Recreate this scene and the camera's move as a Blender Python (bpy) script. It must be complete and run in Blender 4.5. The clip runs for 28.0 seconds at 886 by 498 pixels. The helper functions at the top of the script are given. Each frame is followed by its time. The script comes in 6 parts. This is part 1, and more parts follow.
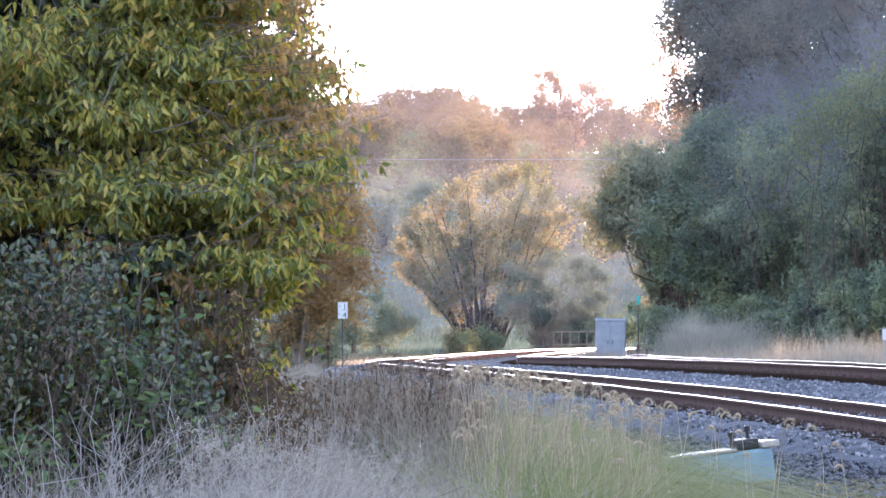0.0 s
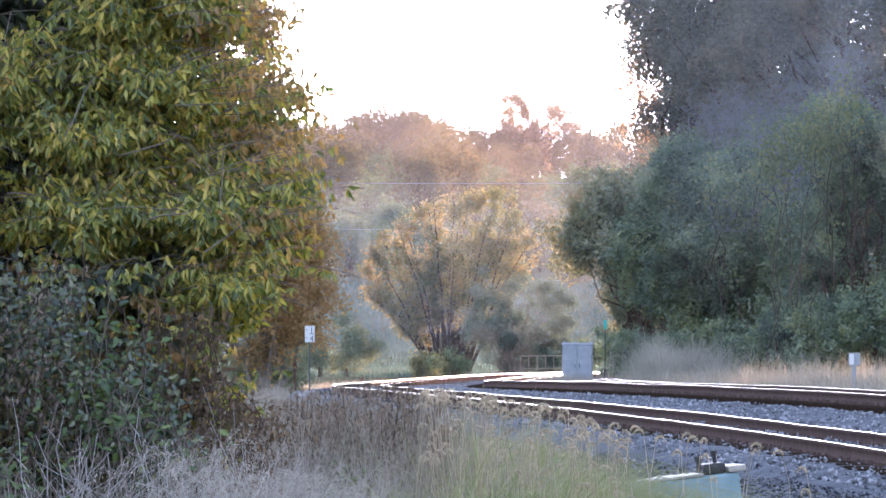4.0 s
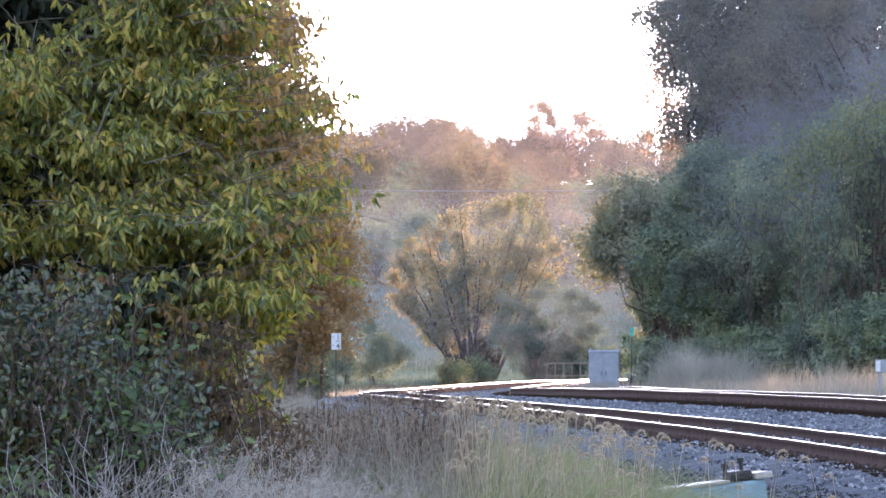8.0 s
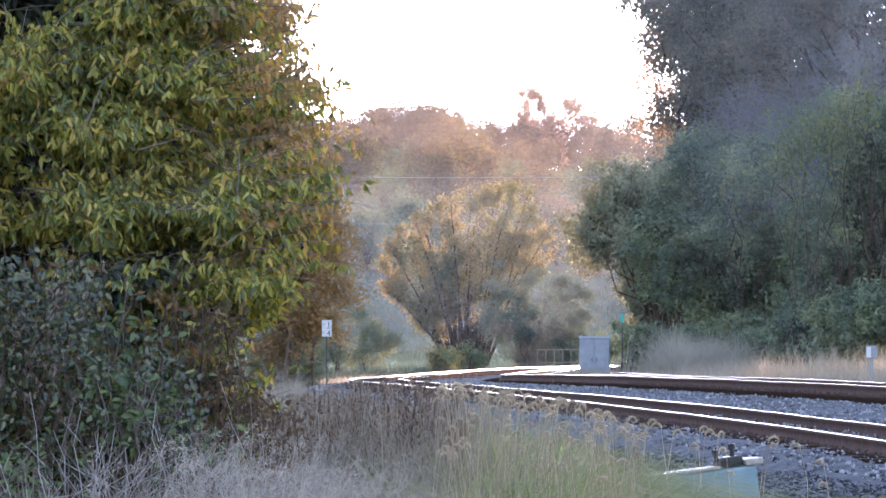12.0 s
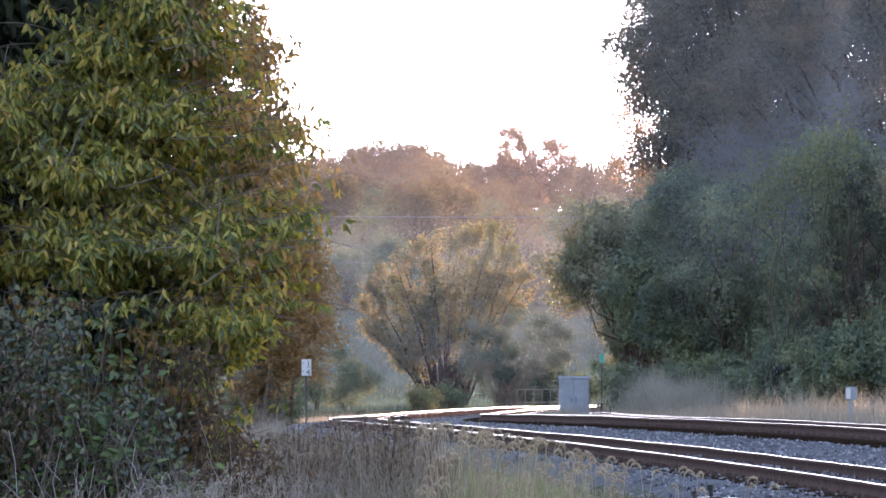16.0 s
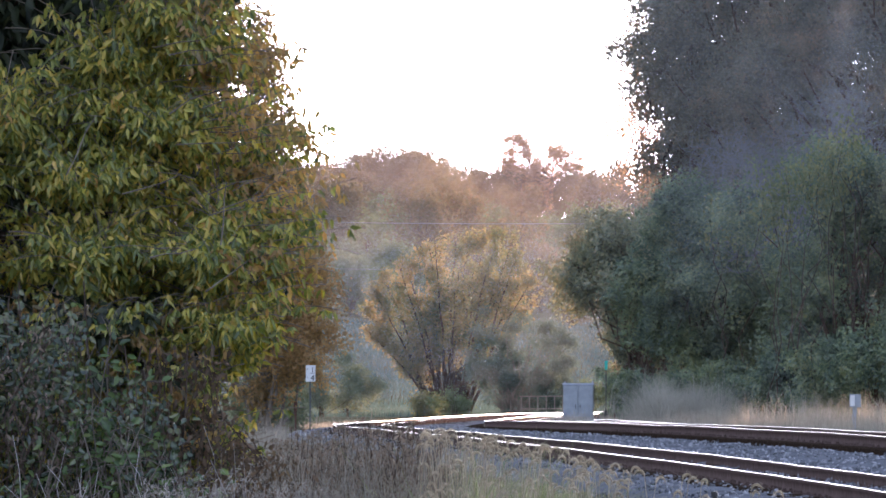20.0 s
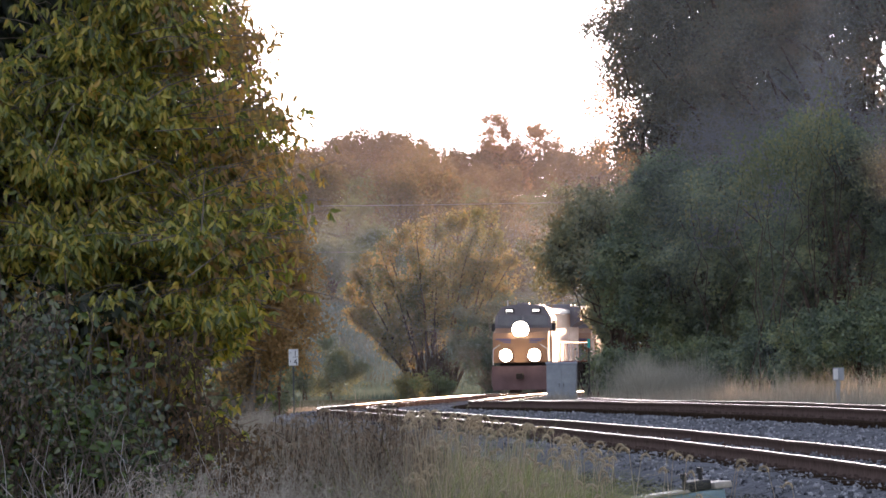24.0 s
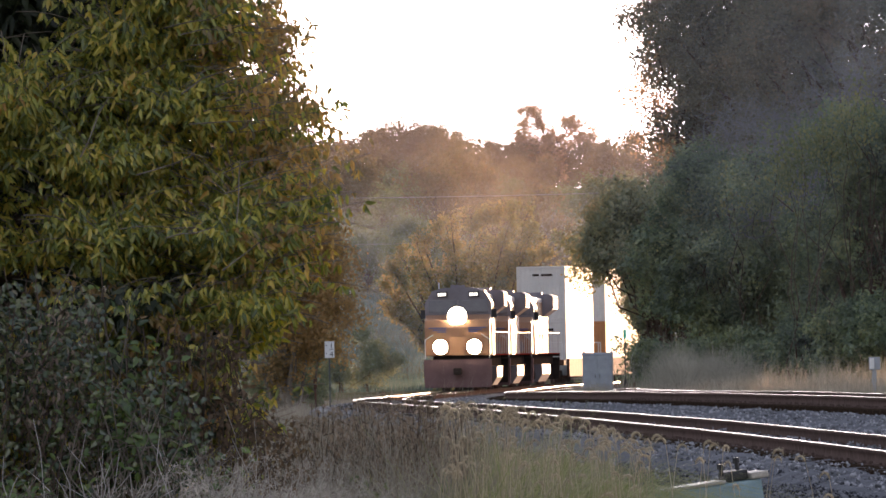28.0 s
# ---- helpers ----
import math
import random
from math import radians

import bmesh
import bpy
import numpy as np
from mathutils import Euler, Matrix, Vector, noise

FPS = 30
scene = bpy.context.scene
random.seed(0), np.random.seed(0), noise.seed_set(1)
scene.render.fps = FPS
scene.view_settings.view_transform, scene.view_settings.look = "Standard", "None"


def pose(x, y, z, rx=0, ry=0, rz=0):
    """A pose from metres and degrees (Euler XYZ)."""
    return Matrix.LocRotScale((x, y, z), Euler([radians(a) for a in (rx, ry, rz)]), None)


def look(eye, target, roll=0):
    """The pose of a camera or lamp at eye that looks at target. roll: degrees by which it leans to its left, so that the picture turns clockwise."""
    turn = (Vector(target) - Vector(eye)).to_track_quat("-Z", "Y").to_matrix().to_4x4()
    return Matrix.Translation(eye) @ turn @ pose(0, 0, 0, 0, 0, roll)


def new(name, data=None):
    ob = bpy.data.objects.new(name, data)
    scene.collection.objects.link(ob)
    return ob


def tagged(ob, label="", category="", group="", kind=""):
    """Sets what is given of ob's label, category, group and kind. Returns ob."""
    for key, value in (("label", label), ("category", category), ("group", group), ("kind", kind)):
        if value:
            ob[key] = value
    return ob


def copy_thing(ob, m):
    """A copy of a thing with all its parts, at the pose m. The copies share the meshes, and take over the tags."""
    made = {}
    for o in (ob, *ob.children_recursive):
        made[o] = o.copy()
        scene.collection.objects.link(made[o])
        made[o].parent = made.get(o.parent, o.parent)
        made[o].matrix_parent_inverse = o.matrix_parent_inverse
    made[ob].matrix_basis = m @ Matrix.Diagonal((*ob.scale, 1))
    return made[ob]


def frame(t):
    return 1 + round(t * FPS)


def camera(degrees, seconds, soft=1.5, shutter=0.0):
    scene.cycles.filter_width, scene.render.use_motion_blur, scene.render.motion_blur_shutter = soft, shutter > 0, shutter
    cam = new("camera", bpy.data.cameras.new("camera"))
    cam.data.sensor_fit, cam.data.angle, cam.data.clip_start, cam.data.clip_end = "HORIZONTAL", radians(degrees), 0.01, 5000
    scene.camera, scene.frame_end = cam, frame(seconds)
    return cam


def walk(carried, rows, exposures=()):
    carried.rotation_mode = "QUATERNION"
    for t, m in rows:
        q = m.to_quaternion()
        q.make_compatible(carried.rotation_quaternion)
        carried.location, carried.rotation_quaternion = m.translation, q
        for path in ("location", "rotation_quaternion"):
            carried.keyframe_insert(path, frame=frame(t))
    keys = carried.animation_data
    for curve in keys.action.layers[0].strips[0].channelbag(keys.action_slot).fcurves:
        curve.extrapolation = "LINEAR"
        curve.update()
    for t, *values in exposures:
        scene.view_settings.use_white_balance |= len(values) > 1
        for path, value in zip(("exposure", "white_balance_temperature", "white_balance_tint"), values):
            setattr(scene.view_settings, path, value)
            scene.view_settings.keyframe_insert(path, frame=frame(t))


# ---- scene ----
# A hand-held long lens on one spot beside a double-track railway; only its aim wanders.
# seconds, degrees right of the line of sight, degrees up, degrees of roll
AIM = [
    (0, -0.209, 0.4148, 0), (0.5, -0.2075, 0.4245, -0.11), (1, -0.3011, 0.4447, 0.05), (1.5, -0.3012, 0.4532, -0.11),
    (2, -0.275, 0.4964, -0.19), (2.5, -0.0841, 0.5064, -0.08), (4.5, -0.033, 0.562, 0.12), (5, -0, 0.568, 0),
    (5.5, -0.0269, 0.579, 0.18), (6, -0.0889, 0.5828, 0.21), (6.5, -0.1999, 0.5493, 0.3), (7, -0.1931, 0.5891, 0.05),
    (7.5, -0.1779, 0.6175, -0.04), (8, -0.1721, 0.5911, 0.05), (8.5, -0.1076, 0.4855, 0.29), (9, -0.0326, 0.4312, 0.19),
    (9.5, -0.1025, 0.4545, -0.21), (10, -0.0925, 0.4611, -0.24), (10.5, -0.0838, 0.4554, -0.22), (11, -0.0987, 0.4955, -0.14),
    (11.5, -0.1008, 0.5171, 0.03), (12, -0.1183, 0.5161, -0.05), (12.5, -0.093, 0.5115, 0.02), (14.5, 0.1034, 0.6771, -0.05),
    (15, -0.0094, 0.7454, 0.32), (15.5, -0.0082, 0.7544, 0.24), (16, -0.0056, 0.7392, 0.17), (16.5, 0.0059, 0.5749, 0.02),
    (17, 0.0534, 0.5686, -0.08), (17.5, 0.057, 0.5116, -0.26), (18, 0.0988, 0.5061, -0.05), (18.5, 0.0876, 0.5993, -0.07),
    (19, 0.0086, 0.6304, -0.09), (19.5, -0.0146, 0.7307, -0.01), (20, -0.0312, 0.775, 0.32), (20.5, -0.0466, 0.7898, -0.03),
    (21, -0.033, 0.7787, 0.01), (21.5, -0.03, 0.7854, -0.02), (22, -0.0058, 0.7739, -0.13), (22.5, 0.0493, 0.6695, -0.21),
    (24.5, 0.0344, 0.6676, -0.91), (25, -0.0074, 0.644, -0.92), (25.5, -0.0281, 0.6404, -0.83), (26, -0.0641, 0.6627, -0.64),
    (26.5, -0.0639, 0.6398, -0.91), (27, -0.0584, 0.5641, -1.09), (27.5, -0.0651, 0.5664, -0.91), (28, -0.1231, 0.624, -1.1),
]
EYE = Vector((0.0, 0.0, 1.6))


def aim(az, el, roll):
    return look(EYE, EYE + Vector((math.tan(radians(az)), 1.0, math.tan(radians(el)))), roll)


cam = camera(5.0, 28.0, soft=1.6)
walk(cam, [(t, aim(a, e, r)) for t, a, e, r in AIM],
     exposures=[(t, e, k, 18) for t, e, k in ((0, 2.55, 5340), (5, 2.40, 5340), (8, 2.32, 5340), (12, 2.30, 5340), (15, 2.05, 5390), (17, 1.85, 5440), (18.5, 2.15, 5440), (20, 1.90, 5490), (22, 1.36, 5840), (25, 1.42, 6300), (28, 1.32, 6450))])

# ---- light ----
SUN_AZ, SUN_EL = 10.5, 3.1
world = bpy.data.worlds.new("evening_sky")
scene.world = world
world.use_nodes = True
wn = world.node_tree
sky = wn.nodes.new("ShaderNodeTexSky")
sky.sky_type = "NISHITA"
sky.sun_disc = False
sky.sun_elevation = radians(SUN_EL)
sky.sun_rotation = radians(SUN_AZ)
sky.dust_density = 1.5
# thin high cloud takes most of the colour out of the sky
veil = wn.nodes.new("ShaderNodeHueSaturation")
veil.inputs["Saturation"].default_value = 0.22
wn.links.new(sky.outputs[0], veil.inputs["Color"])
haze = wn.nodes.new("ShaderNodeMix")
haze.data_type, haze.blend_type = "RGBA", "ADD"
haze.inputs[0].default_value = 1.0
haze.inputs[7].default_value = (0.36, 0.46, 0.72, 1)
wn.links.new(veil.outputs[0], haze.inputs[6])
wn.links.new(haze.outputs[2], wn.nodes["Background"].inputs[0])
wn.nodes["Background"].inputs[1].default_value = 0.18
sun = new("sun", bpy.data.lights.new("sun", "SUN"))
sun.data.energy, sun.data.angle, sun.data.color = 5.0, radians(0.53), (1.0, 0.58, 0.31)
sun.matrix_world = look((0, 0, 50), Vector((0, 0, 50)) - Vector((math.sin(radians(SUN_AZ)), math.cos(radians(SUN_AZ)), math.tan(radians(SUN_EL)))))


# ---- materials ----
def nodes_of(name):
    m = bpy.data.materials.new(name)
    m.use_nodes = True
    nt = m.node_tree
    return m, nt, nt.nodes["Principled BSDF"]


def mat(name, dark, light, scale=8.0, rough=0.7, metal=0.0, bump=0.3, fine=60.0, dist=0.01, spec=0.5, island=0.0):
    """A surface with stains at a broad scale and grain at a fine one."""
    m, nt, b = nodes_of(name)
    N, L = nt.nodes, nt.links
    tc = N.new("ShaderNodeNewGeometry")
    tob = N.new("ShaderNodeTexCoord")
    big, small = N.new("ShaderNodeTexNoise"), N.new("ShaderNodeTexNoise")
    big.inputs["Scale"].default_value, big.inputs["Detail"].default_value = scale, 5
    small.inputs["Scale"].default_value, small.inputs["Detail"].default_value = fine, 3
    for n in (big, small):
        L.new(tob.outputs["Object"], n.inputs["Vector"])
    mix = N.new("ShaderNodeMix")
    mix.data_type = "FLOAT"
    mix.inputs[0].default_value = 0.4
    L.new(big.outputs[0], mix.inputs[2])
    L.new(small.outputs[0], mix.inputs[3])
    src = mix.outputs[0]
    if island:
        m2 = N.new("ShaderNodeMix")
        m2.data_type = "FLOAT"
        m2.inputs[0].default_value = island
        L.new(src, m2.inputs[2])
        L.new(tc.outputs["Random Per Island"], m2.inputs[3])
        src = m2.outputs[0]
    ramp = N.new("ShaderNodeValToRGB")
    e = ramp.color_ramp.elements
    e[0].position, e[0].color = 0.3, (*dark, 1)
    e[1].position, e[1].color = 0.7, (*light, 1)
    L.new(src, ramp.inputs[0])
    L.new(ramp.outputs[0], b.inputs["Base Color"])
    rr = N.new("ShaderNodeMapRange")
    rr.inputs[3].default_value, rr.inputs[4].default_value = max(0.03, rough - 0.12), min(1.0, rough + 0.12)
    L.new(small.outputs[0], rr.inputs[0])
    L.new(rr.outputs[0], b.inputs["Roughness"])
    b.inputs["Metallic"].default_value = metal
    b.inputs["Specular IOR Level"].default_value = spec
    if bump:
        bp = N.new("ShaderNodeBump")
        bp.inputs["Strength"].default_value, bp.inputs["Distance"].default_value = bump, dist
        L.new(mix.outputs[0], bp.inputs["Height"])
        L.new(bp.outputs[0], b.inputs["Normal"])
    return m


def leaf_mat(name, colours, through_share=0.45, gloss=0.04, rough=0.45, patch=0.6, patchiness=0.5):
    """Thin leaves: light is scattered and passes through; every leaf takes its own colour from the ramp, in drifts."""
    m, nt, b = nodes_of(name)
    N, L = nt.nodes, nt.links
    N.remove(b)
    geo, noi = N.new("ShaderNodeNewGeometry"), N.new("ShaderNodeTexNoise")
    noi.inputs["Scale"].default_value, noi.inputs["Detail"].default_value = patch, 3
    L.new(geo.outputs["Position"], noi.inputs["Vector"])
    mx = N.new("ShaderNodeMix")
    mx.data_type = "FLOAT"
    mx.inputs[0].default_value = patchiness
    st = N.new("ShaderNodeMapRange")
    st.inputs[1].default_value, st.inputs[2].default_value = 0.3, 0.7
    L.new(noi.outputs[0], st.inputs[0])
    L.new(geo.outputs["Random Per Island"], mx.inputs[2])
    L.new(st.outputs[0], mx.inputs[3])
    ramp = N.new("ShaderNodeValToRGB")
    els = ramp.color_ramp.elements
    while len(els) < len(colours):
        els.new(0.5)
    for i, c in enumerate(colours):
        els[i].position, els[i].color = i / (len(colours) - 1), (*c, 1)
    L.new(mx.outputs[0], ramp.inputs[0])
    d, tr, g = N.new("ShaderNodeBsdfDiffuse"), N.new("ShaderNodeBsdfTranslucent"), N.new("ShaderNodeBsdfGlossy")
    g.inputs["Roughness"].default_value = rough
    L.new(ramp.outputs[0], d.inputs[0])
    hs = N.new("ShaderNodeHueSaturation")
    hs.inputs["Saturation"].default_value, hs.inputs["Value"].default_value = 1.15, 1.5
    L.new(ramp.outputs[0], hs.inputs["Color"])
    L.new(hs.outputs[0], tr.inputs[0])
    a, c = N.new("ShaderNodeMixShader"), N.new("ShaderNodeMixShader")
    a.inputs[0].default_value, c.inputs[0].default_value = through_share, gloss
    L.new(d.outputs[0], a.inputs[1])
    L.new(tr.outputs[0], a.inputs[2])
    L.new(a.outputs[0], c.inputs[1])
    L.new(g.outputs[0], c.inputs[2])
    L.new(c.outputs[0], nt.nodes["Material Output"].inputs[0])
    return m


def glow_mat(name, colour, strength):
    m, nt, b = nodes_of(name)
    b.inputs["Emission Color"].default_value = (*colour, 1)
    b.inputs["Emission Strength"].default_value = strength
    b.inputs["Base Color"].default_value = (*colour, 1)
    return m


def mist_mat(name, colour, thick, scale, low, high, stretch=(1, 1, 1), rim=(0.15, 0.3)):
    """Thin smoke: mostly clear, it scatters the light that passes."""
    m, nt, b = nodes_of(name)
    N, L = nt.nodes, nt.links
    N.remove(b)
    geo, noi, mp = N.new("ShaderNodeNewGeometry"), N.new("ShaderNodeTexNoise"), N.new("ShaderNodeMapping")
    mp.inputs["Scale"].default_value = stretch
    L.new(geo.outputs["Position"], mp.inputs[0])
    noi.inputs["Scale"].default_value, noi.inputs["Detail"].default_value = scale, 4
    L.new(mp.outputs[0], noi.inputs["Vector"])
    r = N.new("ShaderNodeMapRange")
    r.interpolation_type = "SMOOTHSTEP"
    r.inputs[1].default_value, r.inputs[2].default_value = low, high
    r.inputs[3].default_value, r.inputs[4].default_value = thick[0], thick[1]
    L.new(noi.outputs[0], r.inputs[0])
    fac = r.outputs[0]
    # the smoke thins out towards the sheet's rim
    tob = N.new("ShaderNodeTexCoord")
    for axis in (0, 2):
        sep = N.new("ShaderNodeSeparateXYZ")
        L.new(tob.outputs["Generated"], sep.inputs[0])
        w = N.new("ShaderNodeMath")
        w.operation = "PINGPONG"
        w.inputs[1].default_value = 0.5
        L.new(sep.outputs[axis], w.inputs[0])
        e = N.new("ShaderNodeMapRange")
        e.interpolation_type = "SMOOTHSTEP"
        e.inputs[1].default_value, e.inputs[2].default_value = 0.0, rim[1] if axis else rim[0]
        L.new(w.outputs[0], e.inputs[0])
        k = N.new("ShaderNodeMath")
        k.operation = "MULTIPLY"
        L.new(fac, k.inputs[0])
        L.new(e.outputs[0], k.inputs[1])
        fac = k.outputs[0]
    d, tr, cl = N.new("ShaderNodeBsdfDiffuse"), N.new("ShaderNodeBsdfTranslucent"), N.new("ShaderNodeBsdfTransparent")
    d.inputs[0].default_value = tr.inputs[0].default_value = (*colour, 1)
    a, c = N.new("ShaderNodeMixShader"), N.new("ShaderNodeMixShader")
    a.inputs[0].default_value = 0.5
    L.new(d.outputs[0], a.inputs[1])
    L.new(tr.outputs[0], a.inputs[2])
    L.new(fac, c.inputs[0])
    L.new(cl.outputs[0], c.inputs[1])
    L.new(a.outputs[0], c.inputs[2])
    L.new(c.outputs[0], nt.nodes["Material Output"].inputs[0])
    return m


M_RAIL = mat("rail_steel_side", (0.065, 0.047, 0.04), (0.16, 0.115, 0.1), 6, 0.8, 0.0, 0.4, 90, spec=0.0)
M_HEAD = mat("rail_head_polished", (0.24, 0.18, 0.14), (0.34, 0.265, 0.21), 3, 0.2, 1.0, 0.05, 40)
M_TIE = mat("creosoted_timber", (0.018, 0.013, 0.01), (0.07, 0.05, 0.035), 4, 0.85, 0, 0.6, 60, spec=0.0)
M_BALLAST = mat("crushed_stone_bed", (0.065, 0.069, 0.076), (0.21, 0.216, 0.235), 1.2, 0.85, 0, 0.3, 14, 0.05, spec=0.0)
M_STONE = mat("crushed_stone", (0.12, 0.125, 0.133), (0.38, 0.385, 0.405), 20, 0.85, 0, 0.3, 90, island=0.75, spec=0.0)
M_GROUND = mat("meadow_soil", (0.07, 0.06, 0.035), (0.22, 0.2, 0.12), 0.05, 0.95, 0, 0.6, 1.5, 0.1, spec=0.0)
M_BARK = mat("bark", (0.035, 0.026, 0.02), (0.16, 0.12, 0.09), 3, 0.9, 0, 0.8, 25, 0.03, spec=0.0)
M_TWIG = mat("grey_dead_wood", (0.14, 0.14, 0.15), (0.28, 0.28, 0.29), 3, 0.9, 0, 0.3, 25, 0.03, spec=0.0)
M_STRAW = mat("bleached_stalk", (0.3, 0.28, 0.26), (0.5, 0.47, 0.44), 6, 0.8, 0, 0.2, 40, spec=0.1)
M_PALEBARK = mat("pale_bark", (0.1, 0.085, 0.07), (0.3, 0.26, 0.21), 3, 0.9, 0, 0.8, 25, 0.03, spec=0.0)

L_NEAR = leaf_mat("boxelder_leaf", [(0.04, 0.064, 0.02), (0.095, 0.125, 0.03), (0.175, 0.205, 0.042), (0.29, 0.295, 0.055), (0.42, 0.375, 0.065), (0.56, 0.42, 0.085), (0.48, 0.24, 0.075)], 0.25, 0.05, 0.35, 3.2, 0.3)
# Brown rim leaves; the orange of the sun shining through is in the colour.
L_RIM = leaf_mat("glow_brown_boxelder_leaf", [(0.13, 0.12, 0.045), (0.24, 0.18, 0.065), (0.4, 0.24, 0.09), (0.34, 0.3, 0.09)], 0.6, 0.05, 0.4, 1.1, 0.3)
# Near-black leaves: the shade deep in and behind the crown is in this colour.
L_SHADED = leaf_mat("shade_dark_leaf", [(0.012, 0.019, 0.012), (0.022, 0.032, 0.017), (0.04, 0.052, 0.024), (0.07, 0.075, 0.033)], 0.2, 0.03, 0.34, 1.5, 0.3)
L_GLOSS = leaf_mat("glossy_vine_leaf", [(0.016, 0.028, 0.016), (0.036, 0.056, 0.03), (0.06, 0.085, 0.038), (0.13, 0.145, 0.05), (0.11, 0.08, 0.05)], 0.15, 0.07, 0.2, 1.8, 0.35)
L_SAPLING = leaf_mat("sapling_leaf", [(0.035, 0.06, 0.022), (0.07, 0.115, 0.032), (0.11, 0.165, 0.042), (0.17, 0.2, 0.05)], 0.3, 0.05, 0.35, 2.0, 0.3)
L_DEAD = leaf_mat("curled_dead_leaf", [(0.06, 0.045, 0.032), (0.11, 0.08, 0.05), (0.18, 0.125, 0.08), (0.14, 0.14, 0.06)], 0.35, 0.02)
L_PALEGREEN = leaf_mat("pale_shrub_leaf", [(0.12, 0.145, 0.09), (0.17, 0.19, 0.115), (0.22, 0.235, 0.14)], 0.35, 0.0, 0.5, 0.4, 0.5)
L_RUST = leaf_mat("withered_leaf", [(0.09, 0.068, 0.052), (0.16, 0.123, 0.092), (0.27, 0.215, 0.16), (0.19, 0.165, 0.11)], 0.35, 0.02)
L_GOLD = leaf_mat("golden_leaf", [(0.1, 0.125, 0.06), (0.15, 0.162, 0.075), (0.215, 0.197, 0.088), (0.3, 0.22, 0.098), (0.245, 0.235, 0.106)], 0.4, 0.02, 0.5, 0.25, 0.5)
# Amber strengthened to stand for low sunlight that doesn't reach this tree.
L_AMBER = leaf_mat("amber_leaf", [(0.13, 0.11, 0.06), (0.24, 0.17, 0.08), (0.36, 0.23, 0.1), (0.28, 0.23, 0.1)], 0.45, 0.02, 0.5, 0.4, 0.5)
L_OLIVE = leaf_mat("olive_leaf", [(0.07, 0.1, 0.07), (0.11, 0.14, 0.095), (0.15, 0.175, 0.11)], 0.3, 0.03, 0.5, 0.3, 0.4)
L_RIGHT = leaf_mat("mulberry_leaf", [(0.024, 0.04, 0.03), (0.066, 0.1, 0.062), (0.125, 0.17, 0.09), (0.2, 0.24, 0.11), (0.3, 0.28, 0.12)], 0.3, 0.06, 0.4, 0.55, 0.6)
L_LOBE = leaf_mat("browning_mulberry_leaf", [(0.1, 0.125, 0.1), (0.17, 0.195, 0.125), (0.24, 0.25, 0.14), (0.3, 0.27, 0.14), (0.3, 0.23, 0.14)], 0.3, 0.06, 0.4, 0.55, 0.4)
L_DARK = leaf_mat("elm_leaf", [(0.065, 0.07, 0.055), (0.11, 0.11, 0.08), (0.16, 0.145, 0.1), (0.24, 0.17, 0.11)], 0.5, 0.03, 0.5, 0.8, 0.6)
# Browned elm leaves, lightened to orange for the sun glowing through the rim.
L_ELMRIM = leaf_mat("glow_brown_elm_leaf", [(0.16, 0.115, 0.075), (0.28, 0.19, 0.11), (0.42, 0.29, 0.16)], 0.7, 0.02, 0.5, 0.8, 0.4)
L_FAR = leaf_mat("hill_leaf", [(0.075, 0.08, 0.05), (0.115, 0.11, 0.065), (0.16, 0.13, 0.08), (0.19, 0.13, 0.08)], 0.38, 0.0, 0.5, 0.06, 0.5)
# Paler than the other hill leaves: the backlit glow is in the colour.
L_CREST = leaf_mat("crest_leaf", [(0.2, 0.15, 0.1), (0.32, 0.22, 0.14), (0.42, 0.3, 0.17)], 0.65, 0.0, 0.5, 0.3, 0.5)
L_FARGREEN = leaf_mat("hill_leaf_green", [(0.11, 0.14, 0.08), (0.15, 0.18, 0.095), (0.2, 0.215, 0.11)], 0.3, 0.0, 0.5, 0.06, 0.5)
G_DRY = leaf_mat("dry_grass", [(0.14, 0.125, 0.11), (0.26, 0.24, 0.215), (0.44, 0.415, 0.385), (0.21, 0.17, 0.145)], 0.35, 0.02, 0.5, 1.0, 0.4)
G_GREEN = leaf_mat("foxtail_grass", [(0.12, 0.165, 0.055), (0.21, 0.25, 0.1), (0.32, 0.32, 0.17), (0.46, 0.42, 0.29)], 0.4, 0.02, 0.5, 1.0, 0.5)
G_TAN = leaf_mat("tan_grass", [(0.16, 0.15, 0.12), (0.25, 0.23, 0.19), (0.33, 0.305, 0.25)], 0.4, 0.02, 0.5, 0.3, 0.5)
G_PLUME = leaf_mat("plume_grass", [(0.2, 0.195, 0.16), (0.3, 0.29, 0.24), (0.42, 0.39, 0.33)], 0.4, 0.02, 0.5, 0.5, 0.5)
# Undergrowth coloured darker to stand for shade in the gaps between bunches.
G_LOW = leaf_mat("shaded_undergrowth", [(0.07, 0.07, 0.045), (0.12, 0.11, 0.075), (0.17, 0.155, 0.11), (0.1, 0.12, 0.055)], 0.35, 0.02, 0.5, 1.0, 0.5)
G_PALE = leaf_mat("bleached_plume", [(0.2, 0.185, 0.155), (0.31, 0.285, 0.245), (0.42, 0.395, 0.35)], 0.4, 0.02, 0.5, 1.0, 0.3)
G_HEAD = leaf_mat("golden_seed_head", [(0.3, 0.25, 0.18), (0.45, 0.39, 0.29), (0.6, 0.54, 0.42)], 0.5, 0.02, 0.5, 1.0, 0.3)
# Darker copy of the crushed stone: the near side's shadow is in the colour.
M_DARKSTONE = mat("shadow_dark_stone", (0.036, 0.038, 0.044), (0.2, 0.205, 0.225), 20, 0.85, 0, 0.3, 90, spec=0.0, island=0.75)
